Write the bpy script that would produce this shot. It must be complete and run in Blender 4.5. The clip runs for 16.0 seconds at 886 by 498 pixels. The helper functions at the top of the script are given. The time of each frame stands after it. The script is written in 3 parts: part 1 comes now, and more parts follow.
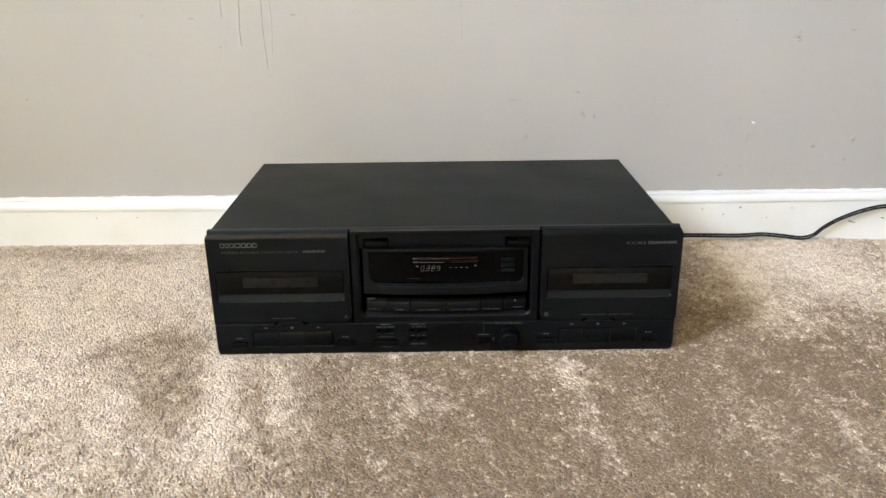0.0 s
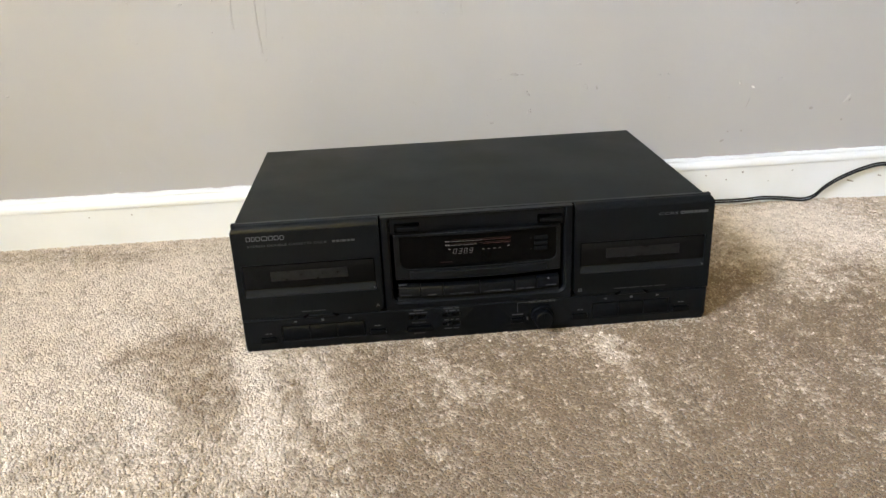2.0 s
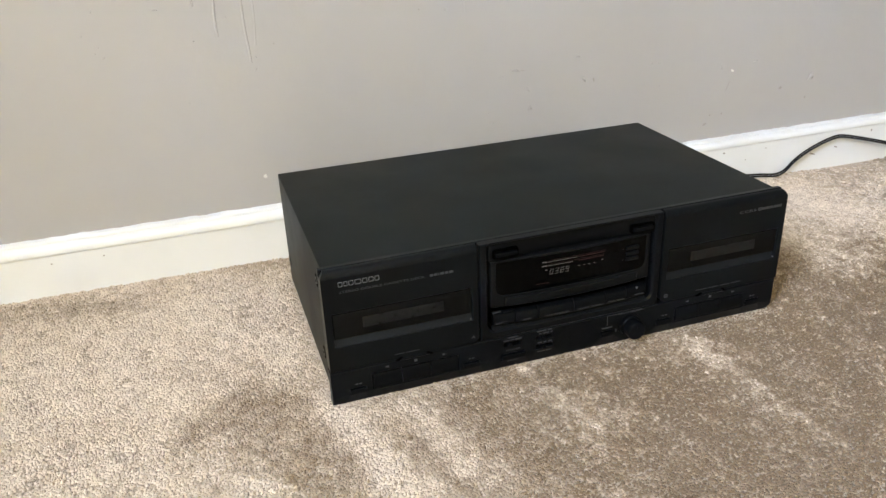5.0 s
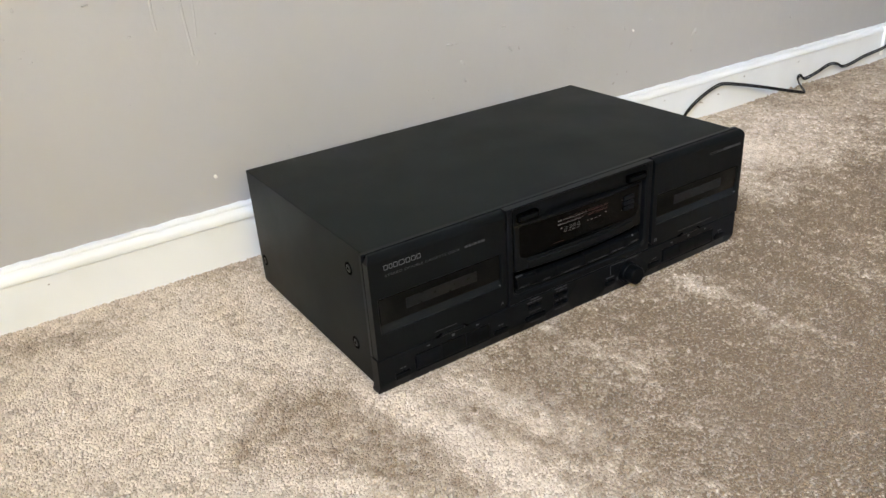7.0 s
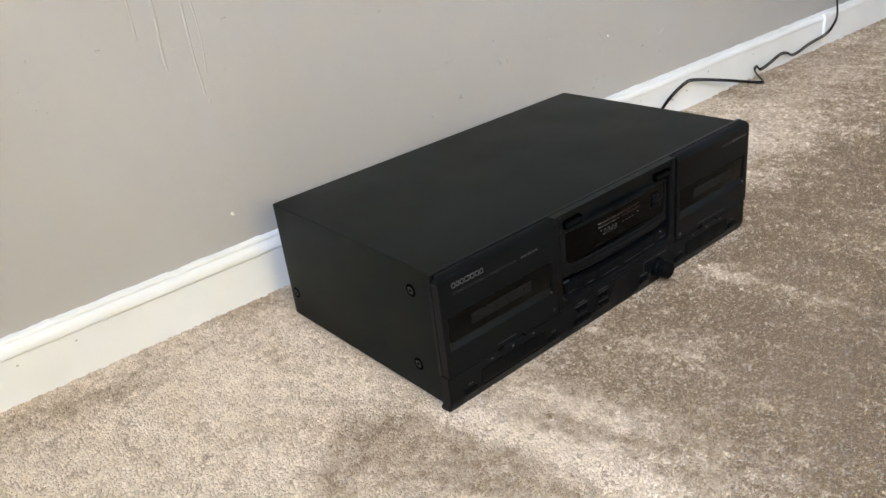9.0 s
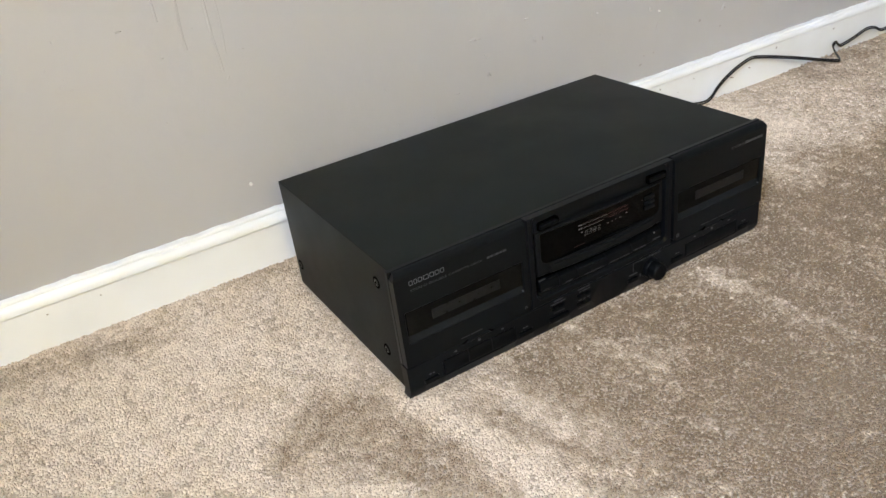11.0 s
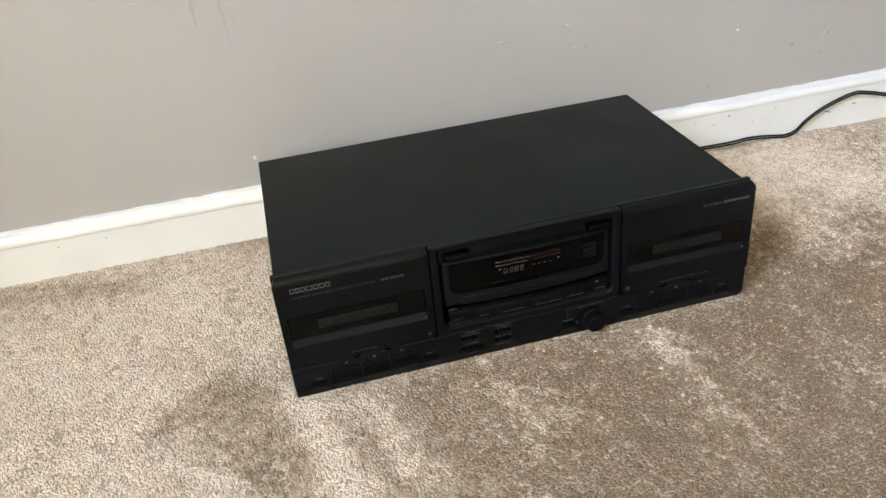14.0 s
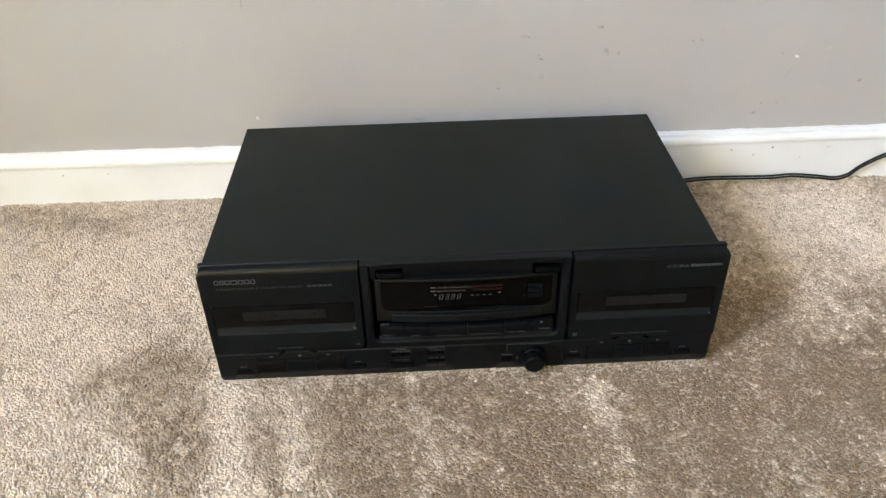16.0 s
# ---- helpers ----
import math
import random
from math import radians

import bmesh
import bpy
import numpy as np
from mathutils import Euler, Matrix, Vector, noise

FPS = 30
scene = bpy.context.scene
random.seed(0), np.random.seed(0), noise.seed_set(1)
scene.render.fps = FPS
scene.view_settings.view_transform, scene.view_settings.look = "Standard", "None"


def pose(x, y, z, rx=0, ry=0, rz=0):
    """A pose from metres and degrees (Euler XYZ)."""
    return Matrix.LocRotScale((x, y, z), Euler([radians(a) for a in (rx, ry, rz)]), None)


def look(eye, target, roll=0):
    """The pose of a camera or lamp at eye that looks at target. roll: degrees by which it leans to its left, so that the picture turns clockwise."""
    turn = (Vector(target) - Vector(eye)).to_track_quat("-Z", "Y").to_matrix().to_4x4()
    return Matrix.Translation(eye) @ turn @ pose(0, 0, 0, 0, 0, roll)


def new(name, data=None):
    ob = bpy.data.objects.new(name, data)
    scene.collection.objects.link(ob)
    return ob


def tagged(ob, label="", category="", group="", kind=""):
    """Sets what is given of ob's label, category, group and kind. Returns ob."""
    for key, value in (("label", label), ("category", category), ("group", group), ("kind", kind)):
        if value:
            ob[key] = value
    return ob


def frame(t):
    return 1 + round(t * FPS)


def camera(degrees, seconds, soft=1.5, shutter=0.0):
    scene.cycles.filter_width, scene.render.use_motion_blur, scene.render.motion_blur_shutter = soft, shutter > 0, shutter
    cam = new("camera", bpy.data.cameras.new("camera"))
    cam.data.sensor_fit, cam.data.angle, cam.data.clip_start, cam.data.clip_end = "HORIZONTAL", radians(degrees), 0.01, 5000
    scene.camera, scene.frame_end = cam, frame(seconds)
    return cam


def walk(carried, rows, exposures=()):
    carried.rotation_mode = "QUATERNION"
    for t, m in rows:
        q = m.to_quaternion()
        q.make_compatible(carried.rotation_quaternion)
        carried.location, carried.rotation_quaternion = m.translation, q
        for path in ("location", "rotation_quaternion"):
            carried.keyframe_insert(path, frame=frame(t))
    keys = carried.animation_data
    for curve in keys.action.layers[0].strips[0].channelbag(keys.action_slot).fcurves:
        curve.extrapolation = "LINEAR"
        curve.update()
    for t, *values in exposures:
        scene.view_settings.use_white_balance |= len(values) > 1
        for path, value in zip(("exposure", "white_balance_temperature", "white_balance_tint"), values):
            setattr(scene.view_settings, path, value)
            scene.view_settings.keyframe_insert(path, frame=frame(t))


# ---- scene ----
cam = camera(58.6, 16.0)
PATH = [
    (0, (0.026, -0.037, 0.362), (0.007, 1.832, -0.35), -0.7),
    (0.5, (0.007, -0.039, 0.356), (-0.032, 1.835, -0.342), -2.2),
    (1, (-0.009, -0.033, 0.355), (-0.003, 1.83, -0.37), -2.9),
    (1.5, (-0.027, -0.028, 0.36), (0.016, 1.836, -0.364), -2.6),
    (2, (-0.045, -0.02, 0.362), (0.051, 1.825, -0.404), -2.6),
    (2.5, (-0.073, -0.012, 0.365), (0.073, 1.814, -0.438), -2.1),
    (3, (-0.11, 0.003, 0.375), (0.115, 1.825, -0.419), -2.1),
    (3.5, (-0.143, 0.02, 0.378), (0.127, 1.819, -0.453), -1.2),
    (4, (-0.186, 0.055, 0.39), (0.142, 1.831, -0.469), -3.3),
    (4.2, (-0.201, 0.062, 0.394), (0.151, 1.845, -0.441), -3.4),
    (6.3, (-0.367, 0.134, 0.392), (0.466, 1.716, -0.504), -2.5),
    (6.5, (-0.383, 0.141, 0.388), (0.482, 1.71, -0.501), -2.9),
    (7, (-0.421, 0.159, 0.388), (0.513, 1.686, -0.505), -4.0),
    (7.5, (-0.453, 0.175, 0.385), (0.49, 1.687, -0.523), -6.2),
    (8, (-0.486, 0.199, 0.384), (0.549, 1.641, -0.537), -6.8),
    (8.5, (-0.502, 0.213, 0.399), (0.582, 1.64, -0.49), -7.3),
    (8.7, (-0.507, 0.215, 0.398), (0.588, 1.648, -0.468), -7.3),
    (10.8, (-0.42, 0.159, 0.435), (0.418, 1.689, -0.544), -7.4),
    (11, (-0.403, 0.145, 0.44), (0.399, 1.692, -0.541), -7.8),
    (11.5, (-0.367, 0.128, 0.443), (0.373, 1.712, -0.527), -7.6),
    (12, (-0.323, 0.107, 0.453), (0.331, 1.728, -0.518), -7.4),
    (12.5, (-0.285, 0.094, 0.459), (0.262, 1.741, -0.534), -7.2),
    (13, (-0.245, 0.09, 0.46), (0.196, 1.741, -0.578), -8.3),
    (13.5, (-0.203, 0.083, 0.461), (0.16, 1.757, -0.572), -7.3),
    (14, (-0.156, 0.08, 0.461), (0.155, 1.766, -0.569), -6.1),
    (14.5, (-0.108, 0.09, 0.477), (0.13, 1.752, -0.61), -7.8),
    (15, (-0.068, 0.101, 0.489), (0.078, 1.733, -0.657), -4.9),
    (16, (-0.006, 0.126, 0.504), (0.021, 1.748, -0.665), -1.4),
]
walk(cam, [(t, look(eye, target, roll)) for t, eye, target, roll in PATH],
     exposures=[(0, -0.05), (2, -0.07), (4, -0.12), (7, -0.18), (8.7, -0.22), (12, -0.19), (14, -0.17), (16, -0.08)])

# ---- world, daylight, warm lamp, exposure ----
world = bpy.data.worlds.new("sky")
scene.world = world
world.use_nodes = True
sky = world.node_tree.nodes.new("ShaderNodeTexSky")
sky.sky_type, sky.sun_disc, sky.sun_elevation, sky.sun_rotation = "NISHITA", False, radians(38), radians(250)
world.node_tree.links.new(sky.outputs[0], world.node_tree.nodes["Background"].inputs[0])
world.node_tree.nodes["Background"].inputs[1].default_value = 0.12


def window_light(name, m, width, height, watts, colour):
    """An area lamp in a window opening."""
    lamp = bpy.data.lights.new(name, "AREA")
    lamp.shape, lamp.size, lamp.size_y, lamp.energy, lamp.color = "RECTANGLE", width, height, watts, colour
    ob = new(name, lamp)
    ob.matrix_world = m
    return ob


window_light("west_window_light", look((-1.715, -0.72, 1.70), (0.5, -0.72, 1.70)), 0.84, 0.95, 158, (0.665, 0.775, 1.0))
# added lamp for the warm indoor light; no window is known there
window_light("south_warm_light", look((-0.80, -2.165, 1.40), (-0.80, 0.5, 1.40)), 0.94, 1.04, 41, (1.0, 0.79, 0.30))

# ---- materials ----


def material(name, colour, rough=0.6, metal=0.0, spec=0.5):
    """A Principled material; returns it with its nodes, links and shader."""
    m = bpy.data.materials.new(name)
    m.use_nodes = True
    nodes, links = m.node_tree.nodes, m.node_tree.links
    b = nodes["Principled BSDF"]
    b.inputs["Base Color"].default_value = (*colour, 1)
    b.inputs["Roughness"].default_value, b.inputs["Metallic"].default_value = rough, metal
    b.inputs["Specular IOR Level"].default_value = spec
    return m, nodes, links, b


def noise_node(nodes, links, scale, detail=3, coords="Object"):
    tc = nodes.new("ShaderNodeTexCoord")
    n = nodes.new("ShaderNodeTexNoise")
    n.inputs["Scale"].default_value, n.inputs["Detail"].default_value = scale, detail
    links.new(tc.outputs[coords], n.inputs["Vector"])
    return n


def ramp_node(nodes, links, source, stops):
    r = nodes.new("ShaderNodeValToRGB")
    while len(r.color_ramp.elements) < len(stops):
        r.color_ramp.elements.new(0.5)
    for e, (at, c) in zip(r.color_ramp.elements, stops):
        e.position, e.color = at, (*c, 1)
    links.new(source, r.inputs[0])
    return r


def bump_node(nodes, links, source, strength, distance, shader, before=None):
    b = nodes.new("ShaderNodeBump")
    b.inputs["Strength"].default_value, b.inputs["Distance"].default_value = strength, distance
    links.new(source, b.inputs["Height"])
    if before:
        links.new(before.outputs[0], b.inputs["Normal"])
    links.new(b.outputs[0], shader.inputs["Normal"])
    return b


def rough_range(nodes, links, source, low, high, shader):
    r = nodes.new("ShaderNodeMapRange")
    r.inputs["From Min"].default_value, r.inputs["From Max"].default_value = 0.3, 0.7
    r.inputs["To Min"].default_value, r.inputs["To Max"].default_value = low, high
    links.new(source, r.inputs["Value"])
    links.new(r.outputs[0], shader.inputs["Roughness"])


def plastic(name, colour, low, high, grain=0.00006, spec=0.5, blotch=14, spread=0.2):
    """Moulded plastic or painted sheet: fine grain and faint handling marks."""
    m, n, l, b = material(name, colour, low, 0, spec)
    wide = noise_node(n, l, blotch, 4)
    fine = noise_node(n, l, 2200, 2)
    k = [tuple(c * f for c in colour) for f in (1 - spread, 1 + spread)]
    l.new(ramp_node(n, l, wide.outputs[0], [(0.3, k[0]), (0.7, k[1])]).outputs[0], b.inputs["Base Color"])
    rough_range(n, l, wide.outputs[0], low, high, b)
    bump_node(n, l, fine.outputs[0], 0.5, grain, b)
    return m


def plain(name, colour, rough=0.5, metal=0.0):
    return material(name, colour, rough, metal)[0]


def glow(name, colour, strength):
    m, n, l, b = material(name, (0.02, 0.02, 0.02), 0.5)
    b.inputs["Emission Color"].default_value, b.inputs["Emission Strength"].default_value = (*colour, 1), strength
    return m


def wall_paint():
    m, n, l, b = material("wall_paint", (0.5, 0.49, 0.47), 0.5)
    wide, mid, peel = noise_node(n, l, 3.0, 4), noise_node(n, l, 38, 3), noise_node(n, l, 420, 2)
    l.new(ramp_node(n, l, wide.outputs[0], [(0.3, (0.345, 0.341, 0.3375)), (0.7, (0.374, 0.370, 0.3665))]).outputs[0], b.inputs["Base Color"])
    rough_range(n, l, mid.outputs[0], 0.32, 0.50, b)
    first = bump_node(n, l, mid.outputs[0], 0.4, 0.0016, b)
    bump_node(n, l, peel.outputs[0], 0.12, 0.0002, b, first)
    return m


def trim_paint():
    m, n, l, b = material("trim_paint", (0.78, 0.77, 0.74), 0.35)
    wide, brush = noise_node(n, l, 9, 5), noise_node(n, l, 160, 3)
    l.new(ramp_node(n, l, wide.outputs[0], [(0.28, (0.660, 0.678, 0.692)), (0.5, (0.710, 0.733, 0.757)), (0.75, (0.745, 0.768, 0.792))]).outputs[0], b.inputs["Base Color"])
    rough_range(n, l, wide.outputs[0], 0.28, 0.45, b)
    bump_node(n, l, brush.outputs[0], 0.3, 0.0005, b)
    return m


def carpet_yarn():
    m, n, l, b = material("carpet_yarn", (0.5, 0.43, 0.35), 0.5, 0, 0.3)
    geo = n.new("ShaderNodeNewGeometry")
    r = ramp_node(n, l, geo.outputs["Random Per Island"], [(0.0, (0.534, 0.440, 0.345)), (0.4, (0.571, 0.477, 0.382)), (0.7, (0.597, 0.502, 0.408)), (1.0, (0.630, 0.537, 0.446))])
    # the nap's light and shade are put into the yarn colour; cut ends are duller than the sides
    nap_attr = n.new("ShaderNodeAttribute")
    nap_attr.attribute_name = "nap_shade"
    nap_tint = ramp_node(n, l, nap_attr.outputs["Fac"], [(0.0, (0.27, 0.222, 0.160)), (0.25, (0.455, 0.410, 0.345)), (0.5, (0.67, 0.635, 0.578)), (1.0, (1.27, 1.295, 1.30))])
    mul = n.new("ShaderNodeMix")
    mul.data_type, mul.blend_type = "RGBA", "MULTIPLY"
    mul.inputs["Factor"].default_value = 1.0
    l.new(r.outputs[0], mul.inputs["A"]), l.new(nap_tint.outputs[0], mul.inputs["B"])
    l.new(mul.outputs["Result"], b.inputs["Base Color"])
    b.inputs["Sheen Weight"].default_value, b.inputs["Sheen Roughness"].default_value = 0.10, 0.4
    fibre = noise_node(n, l, 1800, 2)
    bump_node(n, l, fibre.outputs[0], 0.6, 0.0004, b)
    return m


def carpet_backing():
    m, n, l, b = material("carpet_backing", (0.3, 0.25, 0.2), 0.95, 0, 0.2)
    wide, tuft = noise_node(n, l, 9, 4), noise_node(n, l, 330, 2)
    mix = n.new("ShaderNodeMath")
    mix.operation = "ADD"
    l.new(wide.outputs[0], mix.inputs[0]), l.new(tuft.outputs[0], mix.inputs[1])
    l.new(ramp_node(n, l, mix.outputs[0], [(0.75, (0.40, 0.33, 0.255)), (1.25, (0.50, 0.42, 0.335))]).outputs[0], b.inputs["Base Color"])
    bump_node(n, l, tuft.outputs[0], 1.0, 0.004, b)
    return m


def glass(name, colour, rough=0.03):
    """Smoked window plastic: clear, tinted, with a gloss."""
    m, n, l, b = material(name, colour, rough)
    b.inputs["Transmission Weight"].default_value, b.inputs["IOR"].default_value = 1.0, 1.25
    return m


WALL, TRIM, YARN, BACKING = wall_paint(), trim_paint(), carpet_yarn(), carpet_backing()
CEILING = plastic("ceiling_paint", (0.62, 0.62, 0.61), 0.8, 0.9, 0.0006)
STEEL = plastic("painted_steel", (0.0046, 0.0062, 0.0056), 0.46, 0.55, 0.00008, 0.125)
BODY = plastic("black_plastic", (0.0024, 0.0031, 0.0040), 0.33, 0.43, 0.00005, 0.13)
DOOR = plastic("door_plastic", (0.0025, 0.0033, 0.0039), 0.32, 0.42, 0.00004, 0.125)
RIM = plastic("grey_plastic", (0.0042, 0.0047, 0.0052), 0.38, 0.46, 0.00004, 0.10)
KEY = plastic("key_plastic", (0.0018, 0.0023, 0.0030), 0.38, 0.46, 0.00003, 0.09)
LEDGE = plastic("ledge_plastic", (0.0065, 0.0076, 0.0088), 0.55, 0.65, 0.00003, 0.08)
# near-black that stands in for the shade inside gaps, slots and recesses
DARK = plastic("recess_shade", (0.0006, 0.0006, 0.0006), 0.8, 0.9, 0.00005, 0.0)
SMOKE = plastic("smoked_window", (0.0008, 0.0009, 0.0009), 0.07, 0.12, 0.00001, 0.11)
TINTED = plastic("tinted_door_window", (0.0019, 0.0022, 0.0022), 0.12, 0.22, 0.00002, 0.14, 60, 0.5)
REEL = plastic("deck_well_grey", (0.0044, 0.0045, 0.0045), 0.25, 0.6, 0.0002, 0.22, 220, 0.9)
PRINT = plain("grey_print", (0.064, 0.068, 0.074), 0.5)
FAINT = plain("faint_print", (0.033, 0.035, 0.039), 0.5)
LOGO = plain("logo_print", (0.115, 0.12, 0.13), 0.4, 0.1)
SCREW = plain("black_screw", (0.04, 0.04, 0.04), 0.35, 0.8)
RUBBER = plastic("rubber", (0.012, 0.012, 0.012), 0.7, 0.85, 0.0001)
CABLE = plastic("cable_jacket", (0.006, 0.006, 0.007), 0.16, 0.24, 0.00002)
LIT = glow("display_white", (1.0, 0.90, 0.84), 0.14)
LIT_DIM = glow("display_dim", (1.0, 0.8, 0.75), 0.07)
LIT_RED = glow("display_red", (1.0, 0.07, 0.05), 0.055)
GHOST = plain("unlit_segment", (0.035, 0.012, 0.010), 0.5)
CHIP = plastic("bare_plaster", (0.68, 0.67, 0.65), 0.7, 0.9, 0.0004)
# grey of real scuffs, also used for the painted shade of knocks
SCUFF_SHADE = plain("scuff_shade", (0.30, 0.287, 0.275), 0.7)
CAULK = plain("white_caulk", (0.85, 0.85, 0.84), 0.4)
PANE = glass("window_glass", (1, 1, 1), 0.0)

# ---- mesh helpers ----


def finish(bm, name, mat, smooth=0.5):
    bmesh.ops.recalc_face_normals(bm, faces=bm.faces)
    me = bpy.data.meshes.new(name)
    bm.to_mesh(me)
    bm.free()
    me.materials.append(mat)
    if smooth:
        me.shade_smooth()
        me.set_sharp_from_angle(angle=smooth)
    return me


def part(name, bm, mat, parent, label="", smooth=0.5):
    ob = new(name, finish(bm, name, mat, smooth))
    ob.parent = parent
    return tagged(ob, label)


def structure(name, bm, mat, label, category, smooth=0.5):
    return tagged(new(name, finish(bm, name, mat, smooth)), label, category, kind="structure")


def box(bm, x0, x1, y0, y1, z0, z1, bevel=0.0, segments=2):
    made = bmesh.ops.create_cube(bm, size=1)["verts"]
    for v in made:
        v.co = ((x0 + x1) / 2 + v.co.x * (x1 - x0), (y0 + y1) / 2 + v.co.y * (y1 - y0), (z0 + z1) / 2 + v.co.z * (z1 - z0))
    if bevel:
        edges = {e for v in made for e in v.link_edges}
        bmesh.ops.bevel(bm, geom=list(edges), offset=bevel, segments=segments, affect="EDGES", profile=0.6)
    return bm


def cube(*args, **kw):
    return box(bmesh.new(), *args, **kw)


def rr(x0, z0, x1, z1, r=0.0, n=5, step=0.0):
    """A rounded rectangle's outline; r: one radius or four (lower left, lower right, upper right, upper left)."""
    rs = r if isinstance(r, tuple) else (r,) * 4
    pts = []
    for (cx, cz, sx, sz, a0), q in zip(((x0, z0, 1, 1, 180), (x1, z0, -1, 1, 270), (x1, z1, -1, -1, 0), (x0, z1, 1, -1, 90)), rs):
        if q <= 0:
            pts.append((cx, cz))
            continue
        for i in range(n + 1):
            a = radians(a0 + 90 * i / n)
            pts.append((cx + sx * q + q * math.cos(a), cz + sz * q + q * math.sin(a)))
    if step:
        dense = []
        for (ax, az), (bx, bz) in zip(pts, pts[1:] + pts[:1]):
            k = max(1, math.ceil(math.hypot(bx - ax, bz - az) / step))
            dense += [(ax + (bx - ax) * i / k, az + (bz - az) * i / k) for i in range(k)]
        pts = dense
    return pts


def ring(bm, pts, y):
    vs = [bm.verts.new((x, y(x) if callable(y) else y, z)) for x, z in pts]
    return vs, [bm.edges.new((a, b)) for a, b in zip(vs, vs[1:] + vs[:1])]


def bridge(bm, a, b):
    for i in range(len(a)):
        j = (i + 1) % len(a)
        bm.faces.new((a[i], a[j], b[j], b[i]))


def swell(pts, d):
    """An outline grown by about d on every side."""
    xs, zs = [p[0] for p in pts], [p[1] for p in pts]
    cx, cz = (max(xs) + min(xs)) / 2, (max(zs) + min(zs)) / 2
    kx, kz = 1 + 2 * d / (max(xs) - min(xs)), 1 + 2 * d / (max(zs) - min(zs))
    return [(cx + (x - cx) * kx, cz + (z - cz) * kz) for x, z in pts]


def plate(outer, holes=(), y0=0.0, y1=0.01, chamfer=0.0, lip=0.0):
    """A plate that faces -y, with recesses: holes are (outline, depth), depth None goes right through."""
    bm = bmesh.new()
    shift = (lambda d: (lambda x: y0(x) + d)) if callable(y0) else (lambda d: y0 + d)
    va, edges = ring(bm, swell(outer, -chamfer) if chamfer else outer, shift(0))
    if chamfer:
        vm, _ = ring(bm, outer, shift(chamfer))
        bridge(bm, va, vm)
        va = vm
    back_edges = []
    vb, eb = ring(bm, outer, y1)
    bridge(bm, va, vb)
    back_edges += eb
    for pts, depth in holes:
        h0, e0 = ring(bm, swell(pts, lip) if lip else pts, shift(0))
        edges += e0
        if lip:
            hm, _ = ring(bm, pts, shift(lip))
            bridge(bm, h0, hm)
            h0 = hm
        h1, e1 = ring(bm, pts, y1 if depth is None else shift(depth))
        bridge(bm, h0, h1)
        if depth is None:
            back_edges += e1
        else:
            bmesh.ops.triangle_fill(bm, edges=e1, use_beauty=True)
    bmesh.ops.triangle_fill(bm, edges=edges, use_beauty=True)
    bmesh.ops.triangle_fill(bm, edges=back_edges, use_beauty=True)
    return bm


def prism(profile, x0, x1, bm=None):
    """A (y, z) profile drawn out along x."""
    bm = bm or bmesh.new()
    a = [bm.verts.new((x0, y, z)) for y, z in profile]
    b = [bm.verts.new((x1, y, z)) for y, z in profile]
    bridge(bm, a, b)
    bm.faces.new(a), bm.faces.new(b)
    return bm


def lathe(profile, n=28, m=Matrix()):
    """A (radius, depth) profile turned about the y axis; depth runs towards -y."""
    bm = bmesh.new()
    rings = [[bm.verts.new(m @ Vector((r * math.cos(2 * math.pi * i / n), -d, r * math.sin(2 * math.pi * i / n)))) for i in range(n)] for r, d in profile]
    for a, b in zip(rings, rings[1:]):
        bridge(bm, a, b)
    bm.faces.new(rings[0]), bm.faces.new(rings[-1])
    return bm


def smooth_path(points, per=10):
    """Catmull-Rom through the points."""
    p = [Vector(q) for q in points]
    p = [2 * p[0] - p[1]] + p + [2 * p[-1] - p[-2]]
    out = []
    for a, b, c, d in zip(p, p[1:], p[2:], p[3:]):
        for i in range(per):
            t = i / per
            out.append(0.5 * (2 * b + (c - a) * t + (2 * a - 5 * b + 4 * c - d) * t * t + (3 * b - a - 3 * c + d) * t ** 3))
    return out + [p[-2]]


def tube(path, radius, n=8, bm=None):
    bm = bm or bmesh.new()
    rings = []
    for i, c in enumerate(path):
        along = (path[min(i + 1, len(path) - 1)] - path[max(i - 1, 0)]).normalized()
        side = along.cross(Vector((0, 0.3, 1))).normalized()
        up = side.cross(along)
        rings.append([bm.verts.new(c + radius * (math.cos(2 * math.pi * k / n) * side + math.sin(2 * math.pi * k / n) * up)) for k in range(n)])
    for a, b in zip(rings, rings[1:]):
        bridge(bm, a, b)
    bm.faces.new(rings[0]), bm.faces.new(rings[-1])
    return bm


def lettering(words, x0, z0, width, height, y, mat, parent, slant=0.0, name="lettering"):
    """Words in the built-in font, fitted to a width and height, on a face that looks to -y."""
    curve = bpy.data.curves.new(name, "FONT")
    curve.body = words
    curve.shear = slant
    curve.resolution_u = 3
    ob = bpy.data.objects.new(name, curve)
    me = bpy.data.meshes.new_from_object(ob)
    bpy.data.objects.remove(ob)
    xs, ys = [v.co.x for v in me.vertices], [v.co.y for v in me.vertices]
    kx, ky = width / (max(xs) - min(xs)), height / (max(ys) - min(ys))
    for v in me.vertices:
        v.co = (x0 + (v.co.x - min(xs)) * kx, y, z0 + (v.co.y - min(ys)) * ky)
    me.materials.clear()
    me.materials.append(mat)
    made = new(name, me)
    made.parent = parent
    return made


def bars(spans, z0, z1, y, mat, parent, name="label_bar"):
    """Unreadable print: plain bars."""
    for a, b in spans:
        part(name, cube(a, b, y, y + 0.0003, z0, z1), mat, parent, smooth=0)


# ---- the room ----
SOUTH, NORTH, WEST, EAST, HIGH = -1.9, 0.972, -1.45, 3.2, 2.44

DIP = 0.0062


